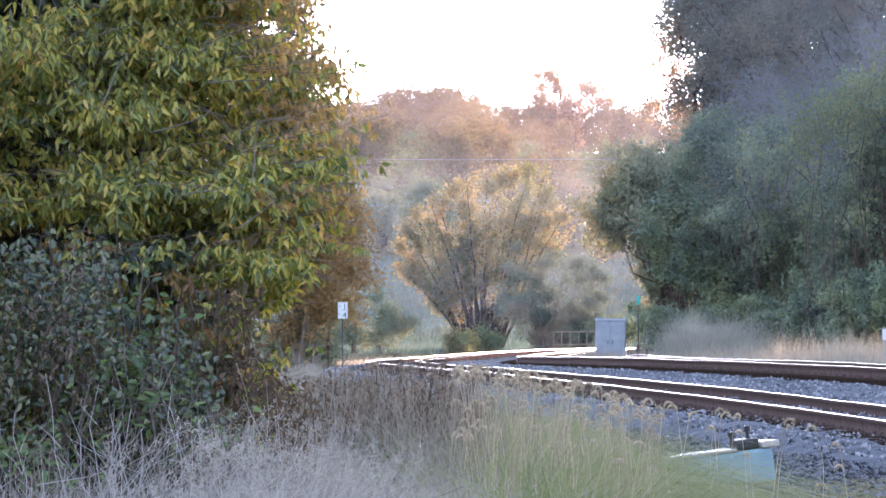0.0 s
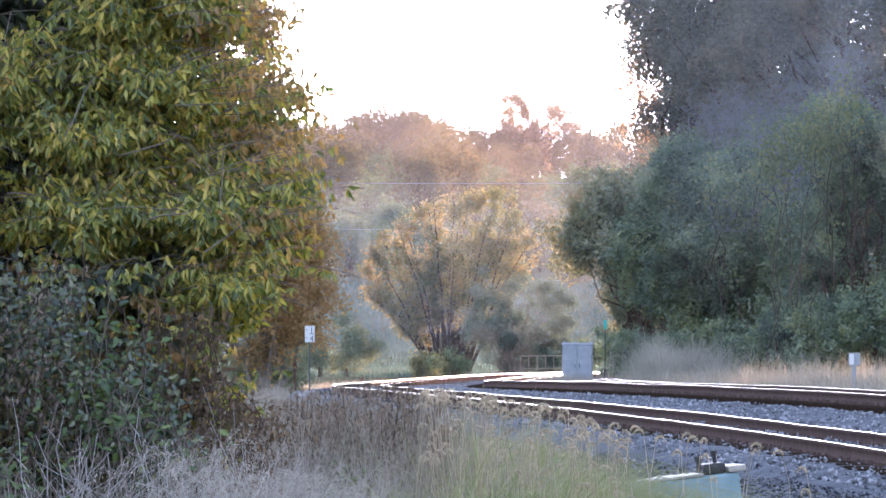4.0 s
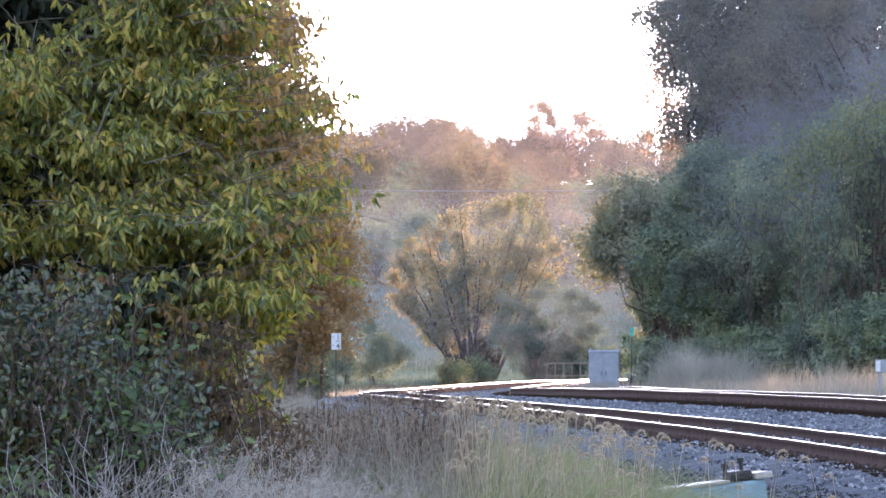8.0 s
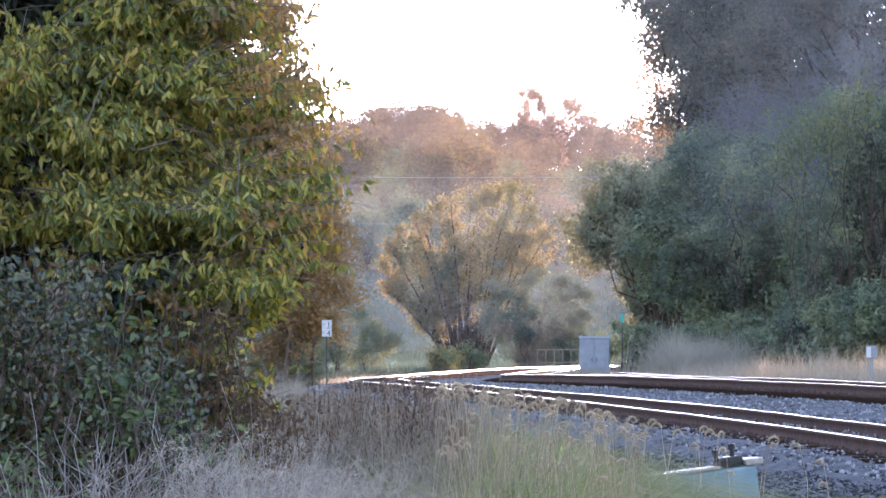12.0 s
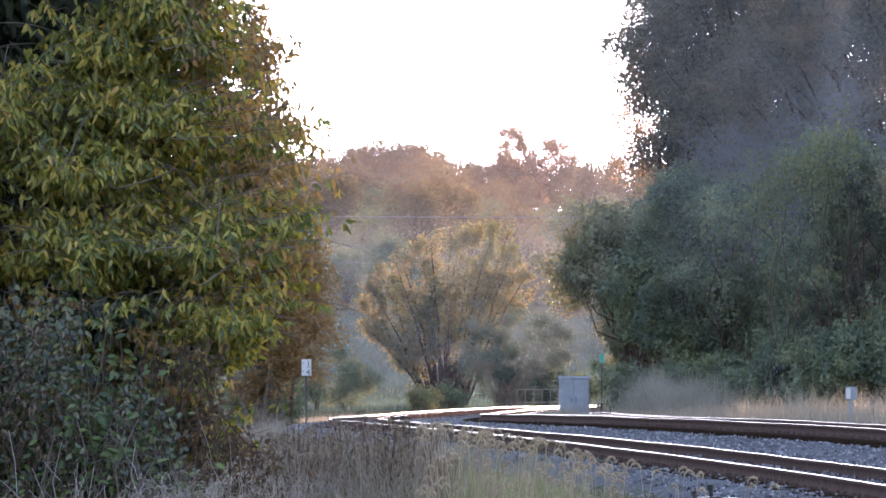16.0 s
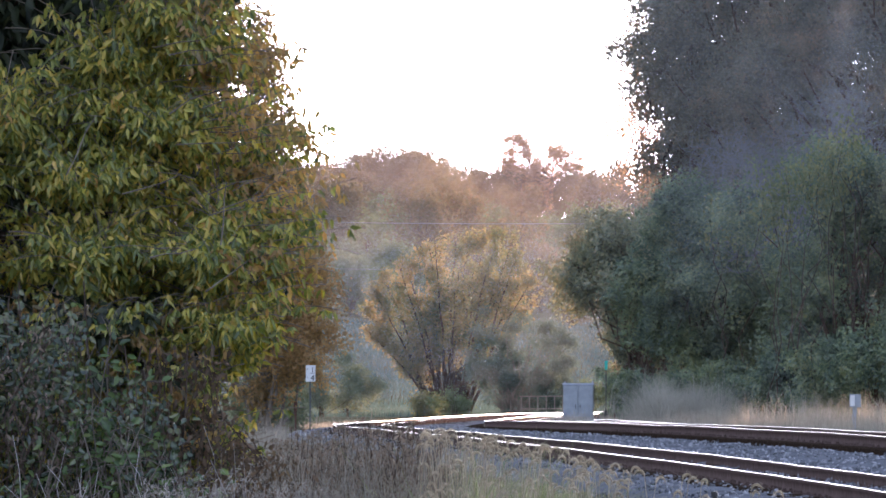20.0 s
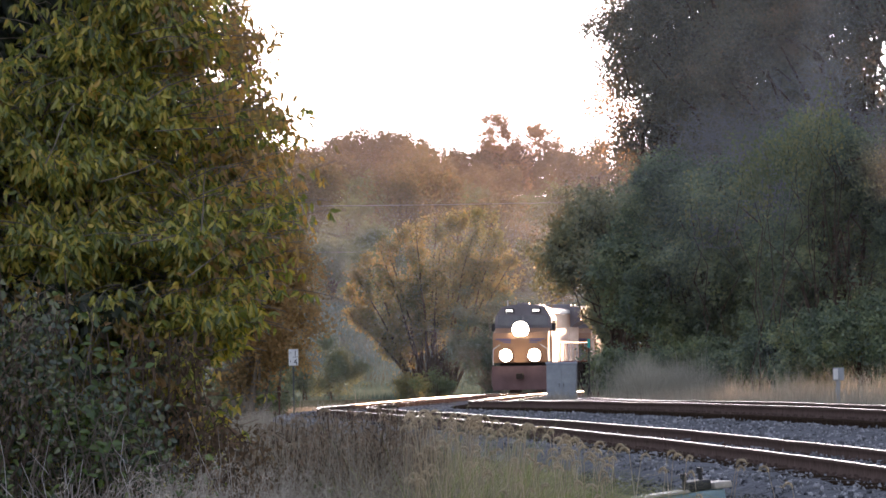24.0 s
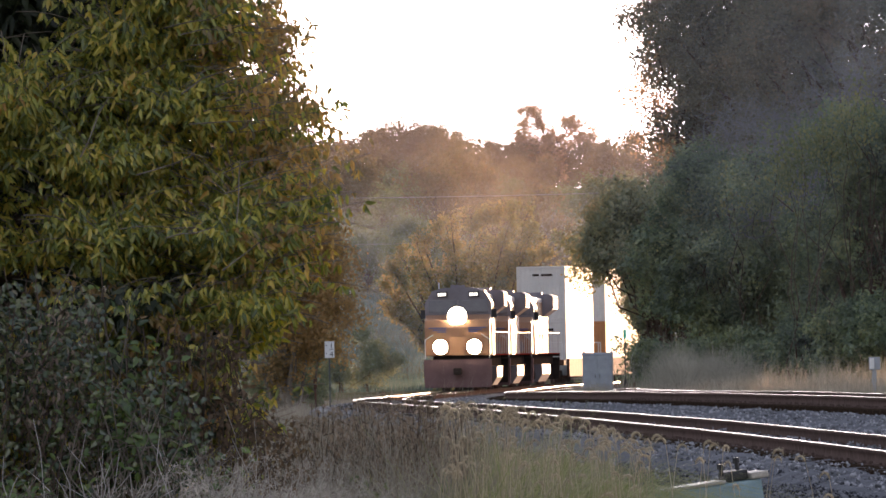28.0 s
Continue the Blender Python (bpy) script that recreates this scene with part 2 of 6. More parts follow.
L_YELLOWVINE = leaf_mat("yellowing_vine", [(0.09, 0.12, 0.06), (0.16, 0.18, 0.08), (0.26, 0.25, 0.1)], 0.4, 0.03, 0.5, 0.7, 0.5)
# Teal instead of plain green: the haze over the far meadow is in the colour.
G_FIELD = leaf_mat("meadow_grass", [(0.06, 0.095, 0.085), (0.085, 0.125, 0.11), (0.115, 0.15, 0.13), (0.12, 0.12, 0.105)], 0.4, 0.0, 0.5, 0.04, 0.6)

# ---- shape helpers ----
RNG = np.random.default_rng(7)


def link(name, mesh, material, parent=None, label=""):
    for mm in (material if isinstance(material, (list, tuple)) else [material]):
        mesh.materials.append(mm)
    ob = new(name, mesh)
    if parent is not None:
        ob.parent = parent
    if label:
        tagged(ob, label)
    return ob


def part(name, bm, material, parent=None, label="", smooth=False):
    me = bpy.data.meshes.new(name)
    bm.normal_update()
    bm.to_mesh(me)
    bm.free()
    if smooth:
        me.polygons.foreach_set("use_smooth", [True] * len(me.polygons))
    return link(name, me, material, parent, label)


def grid_mesh(name, verts, faces):
    """A mesh from arrays: verts (n, 3), faces (m, k)."""
    me = bpy.data.meshes.new(name)
    verts, faces = np.asarray(verts, np.float32), np.asarray(faces, np.int32)
    k = faces.shape[1]
    me.vertices.add(len(verts))
    me.vertices.foreach_set("co", verts.ravel())
    me.loops.add(faces.size)
    me.loops.foreach_set("vertex_index", faces.ravel())
    me.polygons.add(len(faces))
    me.polygons.foreach_set("loop_start", np.arange(len(faces), dtype=np.int32) * k)
    me.polygons.foreach_set("loop_total", np.full(len(faces), k, np.int32))
    me.update(calc_edges=True)
    return me


def thing(name, label, category, group="", kind="", at=None):
    e = new(name)
    e.empty_display_size = 0.2
    if at is not None:
        e.matrix_basis = at
    return tagged(e, label, category, group, kind)


def unit(v):
    return v / np.maximum(np.linalg.norm(v, axis=-1, keepdims=True), 1e-9)


def leaves(name, centres, length, width, material, parent=None, label="", droop=0.0, rng=RNG, fine=False, axes=None, way=None):
    """Many folded leaves, each a small pointed blade of its own. droop: 1 hangs straight down."""
    n = len(centres)
    c = np.asarray(centres, float)
    a = unit(rng.normal(size=(n, 3)) * (1 - droop) + np.array([0, 0, -1.0]) * droop * 1.6)
    b = unit(np.cross(a, rng.normal(size=(n, 3))))
    if axes is not None:
        # the leaves of one spray lie much the same way: across the spray's own axis
        face = unit(axes + rng.normal(size=(n, 3)) * 0.3)
        a = unit(np.cross(face, rng.normal(size=(n, 3))))
        b = np.cross(face, a)
    if way is not None:
        a = unit(way)
        b = unit(np.cross(a, rng.normal(size=(n, 3)) * 0.6 + np.array([0, 1.0, 0])))
    nn = np.cross(a, b)
    ln = (length * rng.uniform(0.6, 1.3, n))[:, None]
    wd = (width * rng.uniform(0.7, 1.25, n))[:, None]
    if fine:
        v = np.stack([c, c + a * ln * 0.3 + b * wd * 0.5 + nn * wd * 0.15, c + a * ln * 0.68 + b * wd * 0.36 + nn * wd * 0.12, c + a * ln - nn * wd * 0.25,
                      c + a * ln * 0.68 - b * wd * 0.36 + nn * wd * 0.12, c + a * ln * 0.3 - b * wd * 0.5 + nn * wd * 0.15], 1).reshape(-1, 3)
        i = np.arange(n)[:, None] * 6
        f = np.concatenate([i + np.array([0, 1, 2, 3]), i + np.array([0, 3, 4, 5])], 1).reshape(-1, 4)
    else:
        v = np.stack([c, c + a * ln * 0.45 + b * wd * 0.5 + nn * wd * 0.18, c + a * ln, c + a * ln * 0.45 - b * wd * 0.5 + nn * wd * 0.18], 1).reshape(-1, 3)
        i = np.arange(n)[:, None] * 4
        f = np.concatenate([i + np.array([0, 1, 2]), i + np.array([0, 2, 3])], 1).reshape(-1, 3)
    return link(name, grid_mesh(name, v, f), material, parent, label)


def tubes(name, segs, material, parent=None, label="", sides=6):
    """Tapered limbs: segs of (start, end, radius, radius)."""
    s = np.array([[*p, *q, r0, r1] for p, q, r0, r1 in segs], float)
    n = len(s)
    p, q, r0, r1 = s[:, :3], s[:, 3:6], s[:, 6:7], s[:, 7:8]
    d = unit(q - p)
    up = np.where(np.abs(d[:, 2:3]) > 0.9, np.array([[1.0, 0, 0]]), np.array([[0, 0, 1.0]]))
    a = unit(np.cross(d, up))
    b = np.cross(d, a)
    rings = []
    for k in range(sides):
        ang = 2 * math.pi * k / sides
        o = a * math.cos(ang) + b * math.sin(ang)
        rings.append((p + o * r0, q + o * r1))
    v = np.stack([r[0] for r in rings] + [r[1] for r in rings], 1).reshape(-1, 3)
    i = np.arange(n)[:, None] * 2 * sides
    f = np.concatenate([i + np.array([k, (k + 1) % sides, sides + (k + 1) % sides, sides + k]) for k in range(sides)], 1).reshape(-1, 4)
    me = grid_mesh(name, v, f)
    me.polygons.foreach_set("use_smooth", [True] * len(me.polygons))
    return link(name, me, material, parent, label)


def crooked(p, q, r0, r1, rng, bends=4, wild=0.08):
    """A limb from p to q in a few crooked pieces."""
    p, q = np.array(p, float), np.array(q, float)
    ln = np.linalg.norm(q - p)
    pts = [p]
    for k in range(1, bends):
        pts.append(p + (q - p) * k / bends + rng.normal(size=3) * ln * wild)
    pts.append(q)
    rs = np.linspace(r0, r1, bends + 1)
    return [(pts[k], pts[k + 1], rs[k], rs[k + 1]) for k in range(bends)]


def blades(name, roots, height, width, material, lean=0.35, rng=RNG, parent=None, label="", bend=0.35, way=None):
    """Grass: every blade a bent, tapering strip; way: the side to which each one is blown."""
    n = len(roots)
    c = np.asarray(roots, float)
    h = (np.asarray(height) * rng.uniform(0.5, 1.15, n))[:, None]
    d = unit(np.concatenate([rng.normal(size=(n, 2)), np.zeros((n, 1))], 1) + (0 if way is None else way))
    side = unit(np.cross(d, np.array([0, 0, 1.0])) + d * rng.normal(size=(n, 1)) * 0.6)
    w = (width * rng.uniform(0.6, 1.4, n))[:, None]
    ln = lean * rng.uniform(0.1, 1.4, (n, 1))
    z = np.array([0, 0, 1.0])
    p1 = c + z * h * 0.5 + d * h * ln * 0.3
    p2 = c + z * h * (1 - bend * ln) + d * h * ln
    v = np.stack([c - side * w / 2, c + side * w / 2, p1 + side * w * 0.4, p1 - side * w * 0.4, p2], 1).reshape(-1, 3)
    i = np.arange(n)[:, None] * 5
    f3 = np.concatenate([i + np.array([0, 1, 2]), i + np.array([0, 2, 3]), i + np.array([3, 2, 4])], 1).reshape(-1, 3)
    return link(name, grid_mesh(name, v, f3), material, parent, label)


def box(bm, lo, hi, bevel=0.0):
    lo, hi = Vector(lo), Vector(hi)
    r = bmesh.ops.create_cube(bm, size=1, matrix=Matrix.LocRotScale((lo + hi) / 2, None, hi - lo))
    if bevel:
        es = list({e for v in r["verts"] for e in v.link_edges})
        bmesh.ops.bevel(bm, geom=es, offset=bevel, segments=2, affect="EDGES", profile=0.6)


def boxpart(name, lo, hi, material, parent, bevel=0.015, label=""):
    bm = bmesh.new()
    box(bm, lo, hi, bevel)
    return part(name, bm, material, parent, label)


def rod(bm, p, q, r, sides=8, r2=None):
    p, q = Vector(p), Vector(q)
    m = Matrix.Translation((p + q) / 2) @ (q - p).to_track_quat("Z", "Y").to_matrix().to_4x4()
    bmesh.ops.create_cone(bm, cap_ends=True, segments=sides, radius1=r, radius2=r if r2 is None else r2, depth=(q - p).length, matrix=m)


def prism(bm, outline, axis, lo, hi):
    """A prism over an outline in the plane across the axis ('x' or 'y')."""
    def at(u, w, s):
        return (s, u, w) if axis == "x" else (u, s, w)
    a = [bm.verts.new(at(u, w, lo)) for u, w in outline]
    b = [bm.verts.new(at(u, w, hi)) for u, w in outline]
    n = len(outline)
    bm.faces.new(a[::-1])
    bm.faces.new(b)
    for k in range(n):
        bm.faces.new((a[k], a[(k + 1) % n], b[(k + 1) % n], b[k]))
    bmesh.ops.recalc_face_normals(bm, faces=bm.faces)


# ---- the lie of the land: metres ahead give each track's offset and rail height ----
def bend(d, coef, lo, hi):
    """A polynomial over the stretch lo..hi, carried on straight outside it."""
    d = np.asarray(d, float)
    e = np.clip(d, lo, hi)
    u = (e - 300) / 200
    y = sum(c * u ** k for k, c in enumerate(coef))
    s = sum(k * c * u ** (k - 1) for k, c in enumerate(coef) if k) / 200
    return y + s * (d - e)


CX = (-2.610, -2.742, 8.765, -3.096, -1.412, 2.304)
CZ = (-1.163, -0.540, -0.112, 0.623, -0.258)


def nx(d):
    return bend(d, CX, 118, 596)


def nz(d):
    return 1.6 + bend(np.clip(d, 112, 592), CZ, 112, 592)


def fx(d):
    return nx(d) + 4.908 - 0.268 * (np.clip(d, 100, 600) - 300) / 200


def fz(d):
    u = (np.clip(d, 112, 592) - 300) / 200
    return nz(d) + 0.152 - 0.134 * u + 0.058 * u * u


def step(a, b, x):
    t = np.clip((np.asarray(x, float) - a) / (b - a), 0, 1)
    return t * t * (3 - 2 * t)


def hill(d):
    return np.interp(d, [640, 700, 900, 1100, 1300, 1600, 2400], [0, 0.6, 7.5, 16, 24.0, 21, 12])


def ground_z(x, d):
    """Height of the ground at x metres right and d metres ahead."""
    x, d = np.asarray(x, float), np.asarray(d, float)
    n, f = x - nx(d), x - fx(d)
    near = np.interp(d, [0, 60, 100, 125, 200, 900], [0.12, 0.2, 0.0, -0.02, 0.0, 0.0])
    left = np.where(d < 125, near, np.minimum(near + 0.1, nz(d) - 0.52))
    left = left + (nz(d) - 0.52 - left) * step(125, 170, d)
    bed = nz(d) - 0.34 + (fz(d) - nz(d)) * np.clip(n / 4.9, 0, 1)
    right = fz(d) - 0.5
    g = left + (bed - left) * step(-3.2, -1.9, n)
    g = g + (right - g) * step(2.0, 3.4, f)
    away = np.maximum(step(5, 60, -n), step(8, 80, f))
    # The 13 m rise on the right is unseen, added to shade the meadow.
    return g + hill(d) * away + 13.0 * step(60, 115, x) * step(950, 1250, d)


def on_ground(x, d, lift=0.0):
    return np.stack([x, d, ground_z(x, d) + lift], -1)


# ---- ground, one sheet to the horizon ----
def build_ground():
    d = np.concatenate([np.linspace(-300, 20, 17), np.arange(30, 100, 5), np.arange(100, 620, 2.5), np.arange(620, 1000, 12), np.arange(1000, 1700, 35), np.geomspace(1700, 4600, 12)])
    v = np.concatenate([-np.geomspace(2500, 9, 26), np.arange(-8, 12.01, 0.4), np.geomspace(13, 2500, 26)])
    dd, vv = np.meshgrid(d, v, indexing="ij")
    x = nx(dd) + vv
    z = ground_z(x, dd)
    near = np.exp(-((dd - 300) / 400) ** 2)
    z = z + np.vectorize(lambda a, b: 0.05 * noise.noise((a * 0.35, b * 0.2, 0.0)) + 0.25 * noise.noise((a * 0.02, b * 0.02, 3.0)))(x, dd) * np.where(np.abs(vv - 2.5) < 6, 0.12, 0.8) * (0.3 + 0.7 * near)
    n, m = dd.shape
    i = np.arange(n * m).reshape(n, m)
    f = np.stack([i[:-1, :-1], i[:-1, 1:], i[1:, 1:], i[1:, :-1]], -1).reshape(-1, 4)
    me = grid_mesh("ground", np.stack([x, dd, z], -1).reshape(-1, 3), f)
    me.polygons.foreach_set("use_smooth", [True] * len(me.polygons))
    ob = link("ground", me, M_GROUND)
    tagged(ob, "dry meadow soil beside the tracks, rising to a hill", "ground", kind="structure")


def build_ballast():
    """The crushed-stone bed under both tracks."""
    d = np.arange(60, 700, 1.5)
    v = np.concatenate([[-2.9, -2.4, -2.0], np.arange(-1.6, 6.6, 0.4), [6.9, 7.3, 7.9]])
    dd, vv = np.meshgrid(d, v, indexing="ij")
    x = nx(dd) + vv
    w = np.clip(vv / 4.9, 0, 1)
    z = nz(dd) + (fz(dd) - nz(dd)) * w - 0.205
    z = z - 0.42 * step(-1.7, -2.95, vv) - 0.32 * step(6.7, 8.0, vv) - 0.05 * np.exp(-((vv - 2.45) / 0.7) ** 2)
    z = z + RNG.normal(size=z.shape) * 0.012
    z = np.maximum(z, ground_z(x, dd) + 0.02 - 0.3 * (np.abs(vv - 2.5) > 5.3))
    n, m = dd.shape
    i = np.arange(n * m).reshape(n, m)
    f = np.stack([i[:-1, :-1], i[:-1, 1:], i[1:, 1:], i[1:, :-1]], -1).reshape(-1, 4)
    ob = link("ballast_bed", grid_mesh("ballast_bed", np.stack([x, dd, z], -1).reshape(-1, 3), f), M_BALLAST)
    tagged(ob, "grey crushed-stone bed under both tracks", "ballast", kind="structure")
    # the stones that lie on it
    k = 34000
    sd = 100 + 330 * RNG.random(k) ** 1.8
    sv = RNG.uniform(-2.7, 7.2, k)
    keep = (np.abs(sv) > 0.1)
    sd, sv = sd[keep], sv[keep]
    scatter_stones("ballast_stones", "loose grey and bluish crushed stones", sd, sv, M_STONE)
    # gravel spilt on the near side of the track, shadow put into its darker colour
    k2 = 26000
    scatter_stones("spilt_gravel", "gravel spilt beside the near track, its shadow put into a dark colour", RNG.uniform(86, 150, k2), RNG.uniform(-7.5, -2.0, k2), M_DARKSTONE)


def scatter_stones(name, label, sd, sv, material):
    sx = nx(sd) + sv
    sw = np.clip(sv / 4.9, 0, 1)
    sz = nz(sd) + (fz(sd) - nz(sd)) * sw - 0.2 - 0.42 * step(-1.7, -2.95, sv) - 0.32 * step(6.7, 8.0, sv) - 0.05 * np.exp(-((sv - 2.45) / 0.7) ** 2)
    sz = np.maximum(sz, ground_z(sx, sd) + 0.005)
    k = len(sx)
    r = RNG.uniform(0.02, 0.05, (k, 1))
    base = np.array([[1, 0, 0], [0, 1, 0], [-1, 0, 0], [0, -1, 0], [0, 0, 1], [0, 0, -1]], float)
    q = unit(RNG.normal(size=(k, 3, 3)))
    shape = base[None] * RNG.uniform(0.6, 1.2, (k, 6, 1))
    verts = np.einsum("nij,njk->nik", shape, q) * r[:, None] + np.stack([sx, sd, sz], -1)[:, None]
    o = np.arange(k)[:, None] * 6
    tri = np.array([[0, 1, 4], [1, 2, 4], [2, 3, 4], [3, 0, 4], [1, 0, 5], [2, 1, 5], [3, 2, 5], [0, 3, 5]])
    faces = (o[:, :, None] + tri[None]).reshape(-1, 3)
    ob = link(name, grid_mesh(name, verts.reshape(-1, 3), faces), material)
    tagged(ob, label, "ballast stones", kind="stuff")


def rail_profile():
    half = [(0.027, -0.003), (0.036, -0.045), (0.012, -0.058), (0.010, -0.145), (0.072, -0.172), (0.074, -0.185)]
    return [(-0.02, 0.0), (0.02, 0.0)] + half + [(-u, w) for u, w in half[::-1]]


def build_rail(name, xs, zs, d, parent, label, worn_side=0):
    prof = np.array(rail_profile())
    slope = np.gradient(xs, d)
    k, n = len(prof), len(d)
    ca = 1 / np.sqrt(1 + slope ** 2)
    x = xs[:, None] + prof[None, :, 0] * ca[:, None]
    y = d[:, None] - prof[None, :, 0] * (slope * ca)[:, None]
    z = zs[:, None] + prof[None, :, 1]
    i = np.arange(n * k).reshape(n, k)
    j = np.roll(i, -1, axis=1)
    f = np.stack([i[:-1], j[:-1], j[1:], i[1:]], -1).reshape(-1, 4)
    me = grid_mesh(name, np.stack([x, y, z], -1).reshape(-1, 3), f)
    col = np.tile(np.arange(k), n - 1)
    me.polygons.foreach_set("material_index", np.where((col == 0) | (col == 1) | (col == k - 1) | (col == worn_side), 1, 0).astype(np.int32))
    return link(name, me, [M_RAIL, M_HEAD], parent, label)


def sag(d, seed):
    """Small dips and humps of a worn track."""
    return np.array([0.018 * noise.noise((q * 0.055, seed, 0)) + 0.006 * noise.noise((q * 0.2, seed, 5)) for q in d])


def build_track(cx, cz, seed, label, ties_from, tie_step):
    t = thing("railway_track", label, "railway track")
    d = np.arange(92, 680, 1.0)
    for off in (-0.755, 0.755):
        build_rail("rail", cx(d) + off, cz(d) + sag(d, seed + off), d, t, "worn steel rail with a polished head", 2 if off < 0 else 0)
    if seed > 5:
        q = np.arange(232, 300, 1.0)
        build_rail("turnout_rail", cx(q) + 0.79 + 0.00028 * (q - 232) ** 2, cz(q) + 0.045 * step(232, 262, q) + sag(q, seed), q, t, "switch rail that leaves the far track")
    bm = bmesh.new()
    box(bm, (-1.3, -0.115, -0.17), (1.3, 0.115, 0.0), 0.012)
    tie = part("sleeper", bm, M_TIE, t)
    bm = bmesh.new()
    box(bm, (-0.17, -0.09, 0.0), (0.17, 0.09, 0.012), 0.003)
    for a in (-1, 1):
        for b in (-1, 1):
            box(bm, (a * 0.095 - 0.016, b * 0.055 - 0.012, 0.0), (a * 0.095 + 0.016, b * 0.055 + 0.012, 0.045), 0.004)
    plate_mesh = bpy.data.meshes.new("tie_plate")
    bm.to_mesh(plate_mesh)
    bm.free()
    plate_mesh.materials.append(M_RAIL)
    far_v, far_f = [], []
    dd = ties_from
    count = 0
    tie_me = tie.data
    cor = [(-1.3, -0.115, -0.17), (1.3, -0.115, -0.17), (1.3, 0.115, -0.17), (-1.3, 0.115, -0.17), (-1.3, -0.115, 0), (1.3, -0.115, 0), (1.3, 0.115, 0), (-1.3, 0.115, 0)]
    while dd < 600:
        sl = float((cx(dd + 1) - cx(dd - 1)) / 2)
        m = Matrix.LocRotScale((float(cx(dd)) + RNG.normal() * 0.03, dd, float(cz(dd)) - 0.186 + RNG.normal() * 0.004), Euler((0, 0, -math.atan(sl) + RNG.normal() * 0.01)), None)
        if count < 290:
            ob = tie if count == 0 else new("sleeper", tie_me)
            ob.parent, ob.matrix_basis = t, m
            if count < 150:
                for u in (-0.755, 0.755):
                    pl = new("tie_plate", plate_mesh)
                    pl.parent, pl.matrix_basis = t, m @ Matrix.Translation((u, 0, 0))
        else:
            b0 = len(far_v)
            far_v += [tuple(m @ Vector(c)) for c in cor]
            far_f += [[b0 + q for q in fc] for fc in ((4, 5, 6, 7), (0, 1, 5, 4), (1, 2, 6, 5), (2, 3, 7, 6), (3, 0, 4, 7))]
        count += 1
        dd += tie_step
    ob = link("far_sleepers", grid_mesh("far_sleepers", far_v, far_f), M_TIE, t)
    ob["kind"] = "stuff"
    return t


# ---- trees ----
def tree(name, label, category, at, clumps, trunk_r, n_leaf, leaf_len, leaf_mat_, bark, seed, base_z=0.0, group="", twigs=8, leaf_wid=0.6, droop=0.2, stems=1, stem_spread=0.3, fork=0.45, hollow=None, spray=14, spray_r=0.16):
    """A trunk or a few stems, a limb to every clump of foliage, twigs inside it, and leaves about the twigs."""
    rng = np.random.default_rng(seed)
    t = thing(name, label, category, group, at=at)
    segs, cen = [], []
    cl = np.array(clumps, float)
    top = cl[:, 2].max()
    tips = []
    for s in range(stems):
        ang = 2 * math.pi * s / max(stems, 1) + rng.uniform(0, 1)
        foot = np.array([math.cos(ang), math.sin(ang), 0]) * (trunk_r * 1.2 if stems > 1 else 0)
        head = np.array([math.cos(ang), math.sin(ang), 0]) * stem_spread * top * (1 if stems > 1 else 0.1) + np.array([0, 0, top * rng.uniform(0.6, 0.8)])
        pts = crooked(foot + np.array([0, 0, -0.2]), head, trunk_r * (1 if stems == 1 else 0.6), trunk_r * 0.18, rng, 6, 0.03)
        segs += pts
        tips.append(pts)
    for c in cl:
        k = int(rng.integers(stems))
        pts = tips[k]
        z = c[2] * rng.uniform(fork - 0.1, fork + 0.2)
        j = int(np.clip(z / max(top * 0.7, 0.1) * len(pts), 0, len(pts) - 1))
        start = np.array(pts[j][0])
        segs += crooked(start, c[:3], pts[j][2] * 0.45, trunk_r * 0.06, rng, 4, 0.06)
        r = c[3]
        for w in range(twigs):
            v = unit(rng.normal(size=3)) * r * rng.uniform(0.5, 1.0)
            end = c[:3] + v
            segs += crooked(c[:3], end, trunk_r * 0.05, trunk_r * 0.015, rng, 2, 0.06)
    weight = cl[:, 3] ** 2
    n_spray = max(1, n_leaf // spray)
    pick = rng.choice(len(cl), n_spray, p=weight / weight.sum())
    v = unit(rng.normal(size=(n_spray, 3))) * (rng.random((n_spray, 1)) ** 0.45)
    # a lumpy outline
    lump = 1 + 0.35 * np.sin(v[:, :1] * 5 + pick[:, None]) * np.cos(v[:, 2:] * 6 + pick[:, None] * 2) + rng.normal(size=(n_spray, 1)) * 0.12
    cen = cl[pick, :3] + v * cl[pick, 3:4] * lump * np.array([1, 1, 0.85])
    if hollow:
        # dark hollows where the foliage opens
        k = np.array([noise.noise((q[0] * hollow, q[1] * hollow * 0.6, q[2] * hollow * 1.2 + seed)) for q in cen])
        keep = (k > -0.08) | (rng.random(len(k)) < 0.15)
        cen, v = cen[keep], v[keep]
    tubes("trunk", segs, bark, t)
    face = unit(v * 0.8 + np.array([0, -0.15, 0.35]) + rng.normal(size=v.shape) * 0.45)
    cen, face = np.repeat(cen, spray, axis=0), np.repeat(face, spray, axis=0)
    cen = cen + rng.normal(size=cen.shape) * spray_r
    cen[:, 2] = np.maximum(cen[:, 2], 0.05)
    leaves("crown", cen, leaf_len, leaf_len * leaf_wid, leaf_mat_, t, droop=droop, rng=rng, axes=face)
    return t


def clump_ball(seed, n, centre, radii, r, low=-1.0):
    """Clumps spread over an ellipsoid's outer part."""
    rng = np.random.default_rng(seed)
    out = []
    for k in range(n):
        v = unit(rng.normal(size=3))
        if v[2] < low:
            v[2] = -v[2]
        q = np.array(centre) + v * np.array(radii) * rng.uniform(0.45, 1.0)
        out.append((*q, r * rng.uniform(0.65, 1.3)))
    return out


